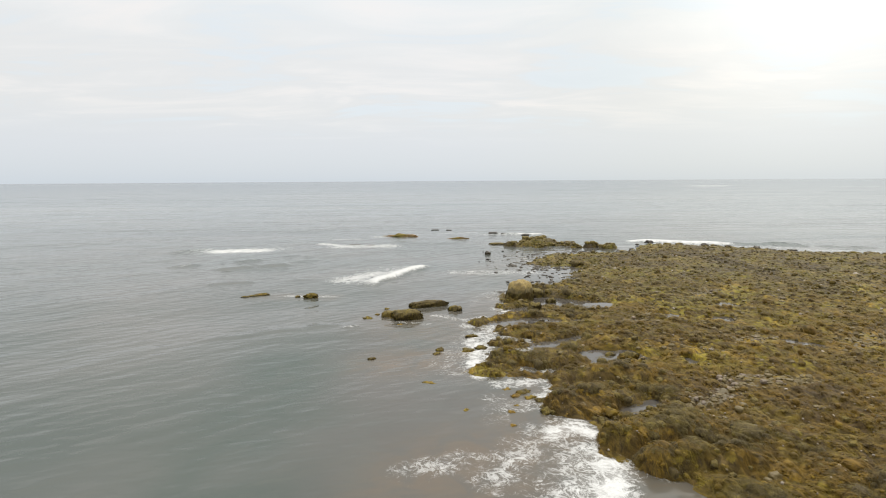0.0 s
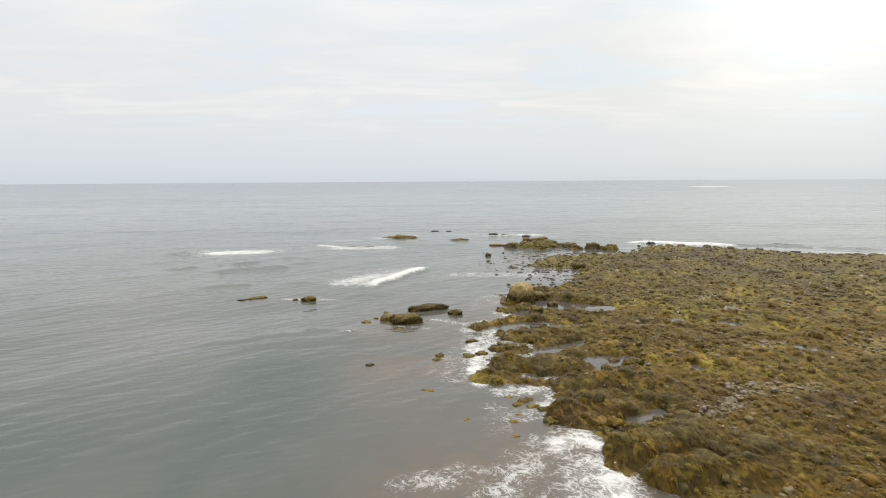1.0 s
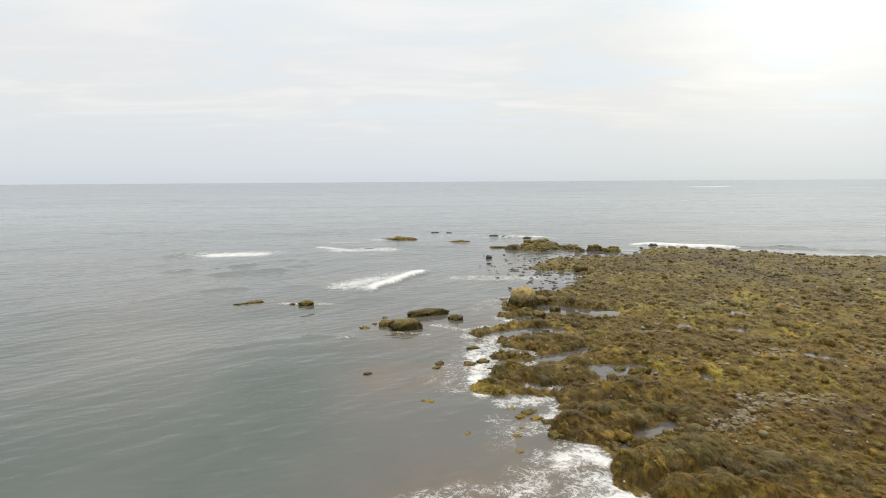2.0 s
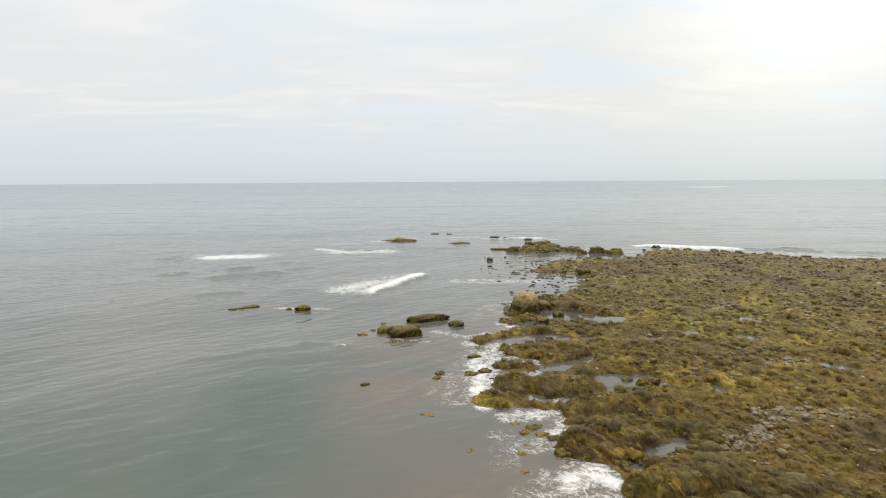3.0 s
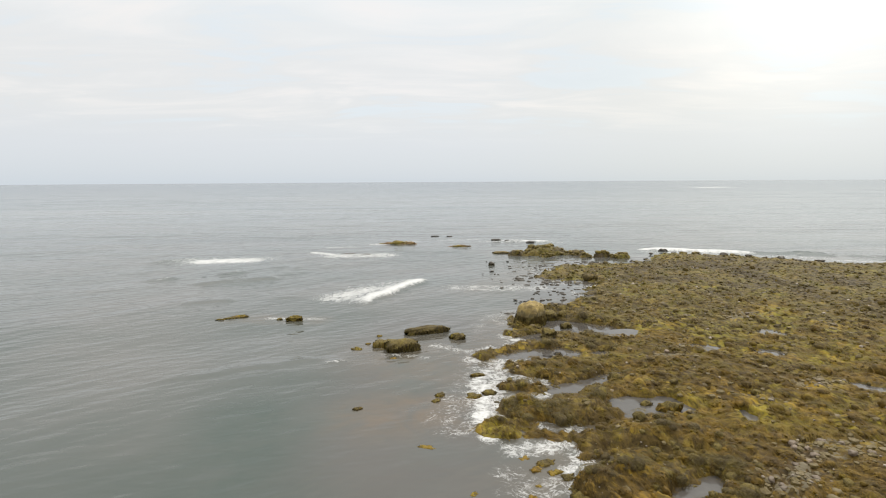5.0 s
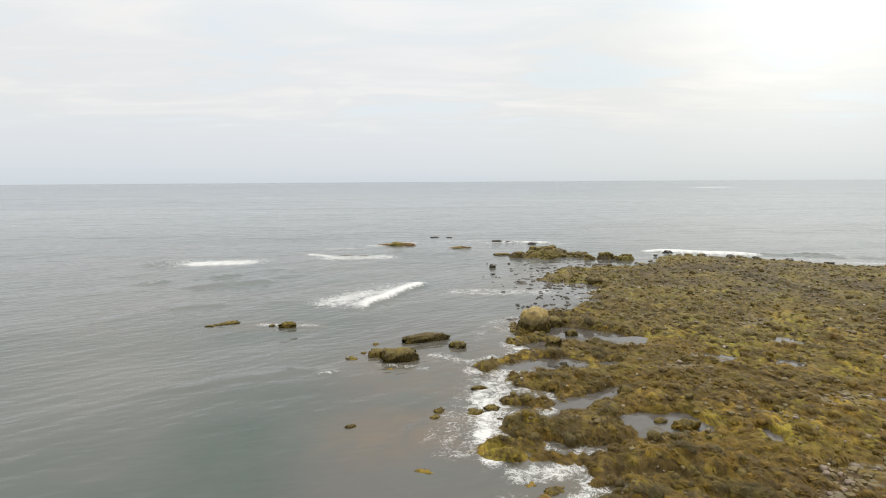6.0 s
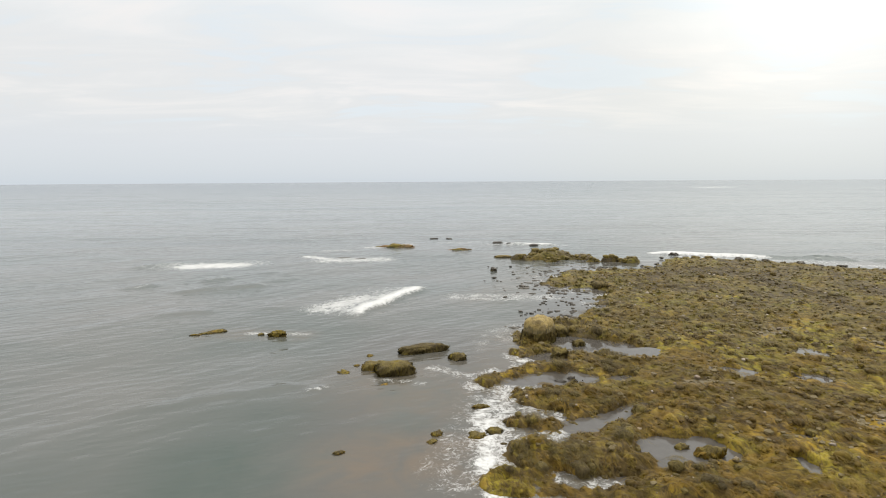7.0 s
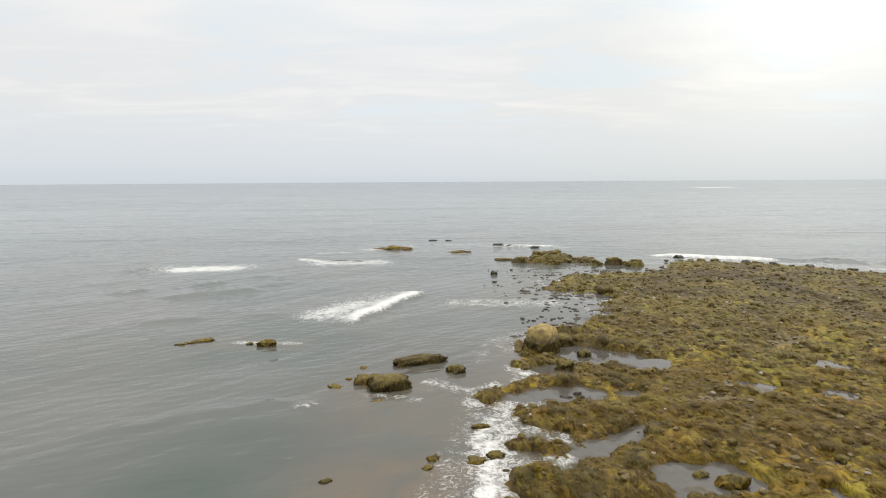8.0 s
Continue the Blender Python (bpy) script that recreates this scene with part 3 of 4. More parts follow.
# White water: ends, half width, strength.
FOAM = [(4.2, 16.6, 5.4, 19.3, 1.1, 0.56), (5.4, 16.0, 6.2, 19.4, 0.8, 0.88), (4.6, 20.6, 5.6, 21.4, 0.7, 0.75), (5.3, 21.2, 6.0, 20.6, 0.5, 0.9), (4.6, 24.2, 5.4, 24.6, 0.45, 0.6), 
        (2.0, 28.4, 2.5, 32.2, 0.55, 0.86), (1.9, 32.2, 2.7, 34.4, 0.42, 0.8), (2.4, 28.6, 2.9, 32.6, 0.7, 0.66), (3.0, 25.7, 5.0, 26.0, 0.55, 0.60), (2.2, 26.8, 3.0, 28.3, 0.5, 1.0), (1.9, 31.0, 3.6, 34.8, 0.9, 0.52), (2.9, 30.7, 4.4, 30.6, 0.4, 0.55), (1.9, 36.2, 3.8, 35.6, 0.6, 0.62), (1.1, 27.4, 2.2, 29.2, 0.6, 0.36), (2.1, 37.2, 3.2, 38.4, 0.4, 0.55),
        (-30.0, 75.2, -24.6, 76.0, 2.4, 0.90), (-31.5, 75.6, -23.5, 76.8, 3.2, 0.42), (-8.6, 53.2, -6.4, 56.6, 2.0, 0.70), (0.9, 28.0, 2.6, 35.2, 1.3, 0.24), (2.2, 17.6, 3.4, 19.6, 1.0, 0.38), (-0.6, 18.0, 1.2, 18.8, 0.7, 0.36), (-17.5, 82.3, -13.5, 79.0, 1.0, 0.75), (-14.0, 78.8, -7.5, 79.6, 2.2, 0.62), (-10.5, 92.0, -5.0, 96.0, 1.6, 0.55),
        (1.8, 57.0, 9.6, 56.6, 1.6, 0.40), (7.0, 95.4, 19.0, 93.2, 1.2, 0.38), (10.0, 97.0, 15.0, 96.0, 1.0, 0.7), (-16.5, 88.0, -13.0, 88.5, 0.8, 0.5), (0.0, 98.0, 6.0, 99.0, 1.2, 0.35),
        (29.0, 84.8, 41.0, 79.4, 0.8, 1.0), (30.0, 82.0, 48.0, 73.5, 2.0, 0.30), (48.0, 72.4, 60.0, 69.4, 1.0, 0.45), (-12.4, 45.9, -8.4, 45.9, 0.35, 0.42), (-3.0, 37.0, -0.6, 36.4, 0.35, 0.3), (0.0, 38.6, 2.6, 37.0, 0.5, 0.34),
        (324.0, 690.0, 342.0, 690.0, 20.0, 1.3), (400.0, 560.0, 440.0, 556.0, 8.0, 0.6)]
# Breaking crests: ends, half width, height, width of the white water behind.
CRESTS = [(-6.0, 50.4, -1.6, 61.0, 1.0, 0.36, 2.2, 1.15), (-5.9, 35.3, -5.1, 35.8, 0.22, 0.10, 0.25, 0.85), (29.5, 84.8, 41.0, 79.6, 1.0, 0.35, 0.5, 1.1), (41.5, 79.4, 50.0, 75.4, 1.0, 0.3, 0.4, 0.0), (10.5, 95.2, 17.5, 94.0, 1.2, 0.3, 0.5, 0.9),
          (-24.0, 58.0, -13.0, 66.5, 1.1, 0.22, 0.3, 0.0), (-30.0, 61.5, -17.0, 69.0, 1.2, 0.24, 0.3, 0.25), (-36.0, 74.0, -29.0, 79.0, 1.3, 0.25, 0.4, 0.3), (-14.0, 33.0, -6.5, 36.2, 0.8, 0.12, 0.3, 0.0), (-22.0, 50.0, -12.5, 53.0, 1.0, 0.15, 0.3, 0.0), (46.0, 78.0, 58.0, 74.0, 1.2, 0.3, 0.4, 0.0)]

foam = np.zeros_like(x)
for x0, y0, x1, y1, h, k in FOAM:
    d = capsule(x, y, x0, y0, x1, y1)
    foam = np.maximum(foam, k * (1 - smooth(d, 0.15 * h, 1.5 * h)))
west = smooth(x, 24, 14) * (r < 130) * (e < 0.6)
foam = np.maximum(foam, west * 0.55 * (1 - smooth(-e, 0.0, 0.9)) * smooth(fbm(x, y, 2.6, 401, 3), 0.40, 0.62))
foam = np.maximum(foam, west * 0.36 * (1 - smooth(-e, 0.5, 3.5)) * smooth(fbm(x, y, 2.0, 411, 3), 0.50, 0.70))

calm = 1 - 0.2 * (1 - smooth(-e, 0.0, 24.0))
z = np.zeros_like(x)
for k, (wave, tall, turn) in enumerate(((2.0, 0.020, -0.95), (3.3, 0.042, -0.7), (6.0, 0.06, -0.85), (12.0, 0.10, -0.8), (26.0, 0.10, -0.6))):
    u = x * math.sin(turn) + y * math.cos(turn) + wave * 1.6 * (fbm(x, y, wave * 3.0, 500 + 10 * k, 2) - 0.5)
    v = x * math.cos(turn) - y * math.sin(turn)
    shape = vnoise(u / wave * 1.4, v / wave * 0.55, 560 + k) - 0.5
    z = z + tall * 2 * shape * smooth(r, wave * 85, wave * 40)
still = smooth(e, -0.3, 0.7)
lee = np.minimum(capsule(x, y, 9.0, 49.0, 15.5, 72.0), capsule(x, y, 20.0, 76.0, 50.0, 72.0))
still = np.maximum(still, 0.7 * (1 - smooth(lee, 1.2, 4.5)))
z = z * calm * (1 - still)
for x0, y0, x1, y1, w, h, back_w, crown in CRESTS:
    d = capsule(x, y, x0, y0, x1, y1)
    length = math.hypot(x1 - x0, y1 - y0)
    px, py = (y1 - y0) / length, -(x1 - x0) / length
    if py > 0:
        px, py = -px, -py
    wob = 0.9 * (fbm(x, y, 2.5, 611, 3) - 0.5) * w
    s = (x - x0) * px + (y - y0) * py + wob
    t = ((x - x0) * (x1 - x0) + (y - y0) * (y1 - y0)) / length**2
    ends = smooth(t, -0.1, 0.12) * smooth(t, 1.12, 0.9)
    ridge = np.where(s > 0, np.exp(-((s / (0.45 * w)) ** 2)), np.exp(-((s / (1.5 * w)) ** 2)))
    if crown < 0.5:
        ends = ends * smooth(fbm(x, y, 3.2, 631, 3), 0.36, 0.62)
    z = z + h * ridge * ends
    white = smooth(s, 0.55 * w, 0.1 * w) * np.exp(-np.maximum(-s, 0) / back_w) * ends
    foam = np.maximum(foam, white * crown)
shoal = np.clip(np.maximum.reduce([
    0.9 * (1 - smooth(capsule(x, y, 0.6, 17.4, 4.0, 20.0), 0.8, 4.5)), 0.95 * (1 - smooth(capsule(x, y, -2.0, 29.0, 1.6, 29.6), 0.5, 3.6)),
    0.55 * (1 - smooth(capsule(x, y, -1.5, 37.0, 2.0, 34.0), 1.0, 6.0)), 0.6 * west * (1 - smooth(-e, 0.0, 4.0)), 0.5 * (1 - smooth(capsule(x, y, -15, 45.8, -9, 45.6), 0.4, 2.0)), 0.45 * (1 - smooth(capsule(x, y, 5, 57, 11, 68), 1.0, 6.0))]), 0, 1)
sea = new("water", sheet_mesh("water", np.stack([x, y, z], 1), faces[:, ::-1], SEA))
give(sea.data, "foam", foam)
give(sea.data, "shoal", shoal)
give(sea.data, "still", still)
give(sea.data, "silt", 0.6 * (1 - smooth(capsule(x, y, 1.5, 12.0, -1.0, 42.0), 2.5, 7.5)))
give(sea.data, "green", 0.5 * (1 - smooth(capsule(x, y, -6.5, 12.0, -7.0, 28.0), 0.5, 4.5)))
# Not depth: distance mask that darkens the painted far colour.
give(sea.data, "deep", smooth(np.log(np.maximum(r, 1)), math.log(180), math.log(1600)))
# Distance mask of the painted sheen; it also scales the far bumps.
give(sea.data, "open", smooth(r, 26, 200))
tagged(sea, "grey green sea with low chop and white foam", "sea", kind="structure")


def pool(x0, y0, x1, y1, r, level):
    """Still water standing in a hollow of the shelf."""
    a = math.atan2(y1 - y0, x1 - x0)
    bm = bmesh.new()
    ring = []
    for k in range(28):
        b = a - math.pi / 2 + k * math.pi / 13 if k < 14 else a + math.pi / 2 + (k - 14) * math.pi / 13
        cx, cy = (x1, y1) if k < 14 else (x0, y0)
        ring.append(bm.verts.new((cx + (r + 0.55) * math.cos(b), cy + (r + 0.55) * math.sin(b), level)))
    bm.faces.new(ring)
    me = bpy.data.meshes.new("tide_pool")
    bm.to_mesh(me)
    bm.free()
    me.materials.append(POOL)
    return tagged(new("tide_pool", me), "still tide pool reflecting the pale sky", "tide pool", "tide pools", "structure")


for row in POOLS:
    if row[5] > 0:
        pool(*row)


# ---- rocks ----
def unit_ball(detail):
    bm = bmesh.new()
    bmesh.ops.create_icosphere(bm, subdivisions=detail, radius=1.0)
    v = np.array([q.co for q in bm.verts])
    f = np.array([[q.index for q in p.verts] for p in bm.faces])
    bm.free()
    return v, f


BALLS = {k: unit_ball(k) for k in (1, 2, 3, 4, 5)}


def rock_reach(d, seed, square, rough):
    """How far a rock's skin lies from its middle in the directions d."""
    p = 2.0 + square
    base = (np.abs(d) ** p).sum(axis=1) ** (-1 / p)
    s = seed * 3.7
    a, b, c = d[:, 0] + s, d[:, 1] - s, d[:, 2] + 0.5 * s
    bumps = 0.6 * (fbm(a + 0.7 * c, b - 0.6 * c, 0.9, seed, 3) - 0.5) + 0.4 * (fbm(b + c, a - c, 0.45, seed + 5, 2) - 0.5) + 0.22 * (fbm(a - c, b + 0.8 * c, 0.16, seed + 9, 2) - 0.5)
    return base * (1 + rough * 2.0 * bumps)


def rock_verts(size, turn, seed, square=1.2, rough=0.22, detail=3):
    v, f = BALLS[detail]
    p = v * rock_reach(v, seed, square, rough)[:, None] * np.array(size)
    c, s = math.cos(turn), math.sin(turn)
    return np.stack([c * p[:, 0] - s * p[:, 1], s * p[:, 0] + c * p[:, 1], p[:, 2]], 1), f


def ribbons(paths, width):
    """Flat strands along paths (count, points, 3); widths taper to the tip."""
    count, k, _ = paths.shape
    along = np.gradient(paths, axis=1)
    side = np.stack([-along[..., 1], along[..., 0], np.zeros((count, k))], -1)
    norm = np.linalg.norm(side, axis=2, keepdims=True)
    side = np.where(norm > 1e-6, side / np.maximum(norm, 1e-6), np.array([1.0, 0, 0]))
    taper = np.linspace(1.0, 0.35, k)[None, :, None] * np.asarray(width).reshape(-1, 1, 1)
    v = np.stack([paths - side * taper, paths + side * taper], 2).reshape(-1, 3)
    base = (np.arange(count) * k * 2)[:, None] + (np.arange(k - 1) * 2)[None, :]
    f = np.stack([base, base + 1, base + 3, base + 2], -1).reshape(-1, 4)
    return v, f


def hanging_weed(size, turn, seed, strands, square, rough, top, width, reach=1.0):
    """Strands of weed that hang down a rock's flanks from its crown."""
    rng = np.random.default_rng(seed + 900)
    phi = rng.uniform(0, 2 * math.pi, strands)
    high = rng.uniform(-0.05, top, strands)
    k = 5
    drop = rng.uniform(0.5, 1.0, strands) * reach
    lat = high[:, None] - np.linspace(0, 1, k)[None, :] * drop[:, None]
    lon = phi[:, None] + np.linspace(0, 1, k)[None, :] * rng.normal(0, 0.10, strands)[:, None]
    d = np.stack([np.cos(lat) * np.cos(lon), np.cos(lat) * np.sin(lon), np.sin(lat)], -1).reshape(-1, 3)
    out = 1.02 + 0.05 * rng.uniform(0, 1, strands)
    p = d * rock_reach(d, seed, square, rough)[:, None] * np.array(size) * np.repeat(out, k)[:, None]
    c, s = math.cos(turn), math.sin(turn)
    p = np.stack([c * p[:, 0] - s * p[:, 1], s * p[:, 0] + c * p[:, 1], p[:, 2]], 1).reshape(strands, k, 3)
    return ribbons(p, width * rng.uniform(0.6, 1.3, strands))


def weedy_rock(name, label, x, y, sink, size, turn, seed, rock_mat, weed_mat, strands=500, square=1.5, rough=0.2, detail=4, top=1.3, width=0.03, category="rock", group="", reach=1.0):
    """A rock with a coat of hanging weed; sink: height of its middle over the sea."""
    thing = new(name)
    thing.location = (x, y, sink)
    tagged(thing, label, category, group)
    v, f = rock_verts(size, turn, seed, square, rough, detail)
    stone = new("stone", sheet_mesh("stone", v, f, rock_mat))
    stone.parent = thing
    if strands:
        v, f = hanging_weed(size, turn, seed, strands, square, rough, top, width, reach)
        coat = tagged(new("seaweed", sheet_mesh("seaweed", v, f, weed_mat)), "wet hanging brown seaweed")
        coat.parent = thing
    return thing


# The tall boulder that stands on the shelf's edge.
weedy_rock("boulder", "large pale boulder skirted with dark seaweed at the water", 6.45, 43.55, 0.30, (0.90, 0.80, 1.20), 0.9, 3, BOULDER, BOULDER_WEED, 1500, 1.6, 0.22, 5, 0.34, 0.020, "boulder", reach=0.8)
# Rocks standing in the sea.
SEA_ROCKS = [
    ("long dark rock hung with brown seaweed in the sea", -0.55, 41.6, -0.04, (1.34, 0.50, 0.52), 0.33, 5, HANG_WEED, HANG_WEED, 900),
    ("squat dark rock draped in brown seaweed in the sea", -2.0, 38.0, -0.02, (0.92, 0.62, 0.68), 0.25, 8, HANG_WEED, HANG_WEED, 900),
    ("low rock with yellow seaweed beside a larger one", -3.15, 38.7, -0.05, (0.66, 0.42, 0.44), 0.2, 9, HANG_WEED, GOLD_WEED, 200),
    ("low fringe of yellow seaweed beside a dark rock", -3.1, 38.0, -0.03, (0.34, 0.18, 0.13), 0.1, 10, HANG_WEED, GOLD_WEED, 100),
    ("small round rock coated in brown seaweed, in open water", 1.3, 40.05, -0.04, (0.40, 0.34, 0.36), 0.3, 12, HANG_WEED, HANG_WEED, 300),
    ("low ledge of yellow seaweed awash in the sea", -14.7, 46.1, -0.03, (0.50, 0.26, 0.15), 0.35, 14, GOLD_WEED, HANG_WEED, 160),
    ("low ledge of brown and yellow weed awash in the sea", -15.2, 45.75, -0.05, (0.40, 0.16, 0.11), 0.25, 56, HANG_WEED, GOLD_WEED, 160),
    ("narrow ledge of weedy rock just above the sea", -15.7, 45.45, -0.04, (0.36, 0.15, 0.10), 0.2, 16, GOLD_WEED, HANG_WEED, 120),
    ("low rock of yellow seaweed awash in the sea", -10.4, 45.5, -0.04, (0.52, 0.34, 0.27), 0.0, 15, GOLD_WEED, GOLD_WEED, 240),
    ("little rock of weed washed by foam", -11.6, 45.6, -0.04, (0.17, 0.12, 0.09), 0.4, 18, HANG_WEED, GOLD_WEED, 60),
    ("broken brown rock barely above the water", -4.7, 38.1, -0.02, (0.34, 0.20, 0.14), -0.5, 21, HANG_WEED, GOLD_WEED, 80),
    ("small yellow weed clump at the water surface", -4.2, 39.2, -0.02, (0.20, 0.16, 0.13), 0.0, 22, GOLD_WEED, GOLD_WEED, 50),
    ("small yellow weed clump at the water surface", -3.7, 40.8, -0.02, (0.19, 0.15, 0.12), 0.7, 23, GOLD_WEED, GOLD_WEED, 50),
    ("small yellow weed clump at the water surface", -2.4, 36.2, -0.02, (0.26, 0.18, 0.12), 0.2, 24, GOLD_WEED, GOLD_WEED, 50),
    ("yellow weed clump on a sunken rock near the reef", 0.25, 31.1, -0.06, (0.22, 0.18, 0.15), 0.3, 25, HANG_WEED, GOLD_WEED, 60),
    ("yellow weed clump on a sunken rock near the reef", 0.1, 30.5, -0.06, (0.18, 0.14, 0.13), 0.9, 26, HANG_WEED, GOLD_WEED, 60),
    ("rust brown weed clump alone in open water", -3.4, 29.6, -0.03, (0.20, 0.11, 0.10), 0.5, 27, HANG_WEED, GOLD_WEED, 40),
    ("yellow weed clump alone over the sandy shoal", -0.2, 26.0, -0.03, (0.34, 0.18, 0.11), -0.1, 28, GOLD_WEED, GOLD_WEED, 90),
    ("yellow weed clump on a sunken rock near the reef", 1.4, 22.8, -0.02, (0.19, 0.15, 0.14), 0.3, 29, GOLD_WEED, GOLD_WEED, 70),
    ("golden weed over a rock washed by foam", 1.85, 30.9, -0.04, (0.34, 0.20, 0.17), 0.2, 30, HANG_WEED, GOLD_WEED, 140),
    ("dark rounded rock at the foaming edge of the reef", 2.55, 31.2, -0.03, (0.34, 0.24, 0.22), 0.1, 31, HANG_WEED, HANG_WEED, 160),
    ("small weedy rock at the foaming edge of the reef", 2.15, 33.7, -0.02, (0.34, 0.18, 0.17), 0.1, 32, HANG_WEED, GOLD_WEED, 100),
    ("golden weed over a rock at the reef edge", 3.2, 22.6, -0.02, (0.18, 0.15, 0.15), 0.1, 34, GOLD_WEED, GOLD_WEED, 70),
    ("golden weed over a rock at the reef edge", 3.1, 21.4, -0.02, (0.18, 0.15, 0.14), 0.6, 35, GOLD_WEED, GOLD_WEED, 70),
    ("dark wet rock standing clear of the reef edge", 4.75, 22.5, 0.02, (0.30, 0.22, 0.24), 0.2, 36, HANG_WEED, HANG_WEED, 140),
    ("dark wet rock standing clear of the reef edge", 4.6, 23.8, 0.0, (0.26, 0.19, 0.18), 0.2, 37, HANG_WEED, HANG_WEED, 120),
    ("golden weed over a rounded rock at the reef edge", 5.95, 22.6, 0.06, (0.34, 0.27, 0.28), 0.2, 38, GOLD_WEED, GOLD_WEED, 160),
    ("golden weed over a rounded rock at the reef edge", 6.5, 22.2, 0.07, (0.42, 0.30, 0.30), -0.4, 39, GOLD_WEED, GOLD_WEED, 160),
    ("golden weed over a rounded rock at the reef edge", 7.1, 22.3, 0.05, (0.34, 0.26, 0.26), -0.4, 41, GOLD_WEED, GOLD_WEED, 160),
    ("golden weed over a rock at the reef edge", 3.3, 25.1, -0.04, (0.22, 0.18, 0.15), 0.3, 81, GOLD_WEED, GOLD_WEED, 70),
    ("golden weed over a rock at the reef edge", 3.65, 24.3, -0.04, (0.24, 0.17, 0.15), 0.8, 82, GOLD_WEED, GOLD_WEED, 70),
    ("golden weed over a rock at the reef edge", 4.05, 24.7, -0.02, (0.28, 0.20, 0.18), 0.1, 83, HANG_WEED, GOLD_WEED, 90),
    ("golden weed over a rock at the reef edge", 4.2, 24.1, -0.02, (0.24, 0.18, 0.16), 0.5, 84, GOLD_WEED, GOLD_WEED, 70),
    ("golden weed over a rock at the reef edge", 3.55, 23.3, -0.04, (0.20, 0.16, 0.13), 0.2, 85, GOLD_WEED, GOLD_WEED, 60),
    ("golden weed over a rock at the reef edge", 4.65, 23.1, -0.02, (0.26, 0.20, 0.17), 0.9, 86, HANG_WEED, GOLD_WEED, 80),
    ("golden weed over a rock in the foaming shallows", 6.7, 15.9, 0.0, (0.24, 0.18, 0.17), 0.0, 42, GOLD_WEED, GOLD_WEED, 80),
    ("golden weed over a rock in the foaming shallows", 4.4, 15.4, 0.0, (0.26, 0.20, 0.20), 0.0, 43, GOLD_WEED, GOLD_WEED, 80),
    ("rounded weedy rock beside the large boulder", 7.95, 45.0, 0.1, (0.62, 0.50, 0.48), 0.0, 44, HANG_WEED, HANG_WEED, 300),
    ("round weedy rock standing in a tide pool", 8.7, 42.7, 0.05, (0.32, 0.29, 0.34), 0.0, 45, HANG_WEED, HANG_WEED, 160),
    ("weedy rock between two tide pools", 7.15, 40.5, 0.1, (0.46, 0.40, 0.42), 0.0, 46, HANG_WEED, HANG_WEED, 240),
    ("small rock with yellow weed beside the boulder", 5.15, 43.6, -0.02, (0.34, 0.22, 0.20), 0.2, 47, HANG_WEED, GOLD_WEED, 110),
    ("small dark stone lying in a tide pool", 6.35, 36.7, -0.02, (0.30, 0.16, 0.15), -0.3, 48, WET_ROCK, HANG_WEED, 0),
    ("small dark stone lying in a tide pool", 6.95, 37.0, 0.0, (0.18, 0.15, 0.17), 0.3, 49, WET_ROCK, HANG_WEED, 0),
    ("yellow weedy rock standing in a tide pool", 10.1, 29.0, 0.1, (0.40, 0.32, 0.34), 0.3, 50, HANG_WEED, GOLD_WEED, 200),
    ("small weedy stone at the rim of a tide pool", 9.3, 29.6, 0.08, (0.26, 0.16, 0.16), 0.3, 51, HANG_WEED, HANG_WEED, 90),
    ("lone dark rock in the shallow channel", 6.1, 70.9, 0.0, (0.38, 0.3, 0.32), 0.3, 52, WET_ROCK, HANG_WEED, 60),
    ("low dark rock awash beyond the headland", 9.1, 96.9, 0.0, (0.75, 0.40, 0.30), 0.1, 63, WET_ROCK, HANG_WEED, 0),
    ("low dark rock awash beyond the headland", 11.2, 95.5, 0.0, (0.85, 0.40, 0.30), -0.1, 64, WET_ROCK, HANG_WEED, 0),
    ("low dark rock awash beyond the headland", 14.3, 93.2, 0.0, (0.65, 0.40, 0.34), 0.2, 65, WET_ROCK, HANG_WEED, 0),
    ("low dark rock far out in broken water", -1.2, 105.0, -0.03, (0.7, 0.3, 0.13), 0.1, 66, WET_ROCK, HANG_WEED, 0),
    ("low dark rock far out in broken water", 1.4, 104.6, -0.03, (0.5, 0.3, 0.11), -0.2, 67, WET_ROCK, HANG_WEED, 0),
    ("flat dark rock awash among breaking foam", -12.4, 81.0, -0.06, (1.2, 0.5, 0.17), 0.1, 68, WET_ROCK, HANG_WEED, 0),
    ("flat dark rock awash among breaking foam", -10.2, 80.4, -0.06, (0.8, 0.4, 0.16), -0.1, 69, WET_ROCK, HANG_WEED, 0),
    ("low weedy ledge off the headland", 8.3, 81.4, -0.05, (1.1, 0.6, 0.26), 0.1, 71, GOLD_WEED, HANG_WEED, 160),
    ("large dark rock on the outer shore", 31.2, 82.6, 0.0, (0.55, 0.36, 0.28), 0.0, 53, WET_ROCK, HANG_WEED, 0),
    ("large dark rock on the outer shore", 41.4, 72.4, 0.2, (0.46, 0.4, 0.4), 0.0, 54, WET_ROCK, HANG_WEED, 0),
    ("large dark rock on the outer shore", 36.4, 76.0, 0.2, (0.45, 0.4, 0.4), 0.0, 55, WET_ROCK, HANG_WEED, 0),
]
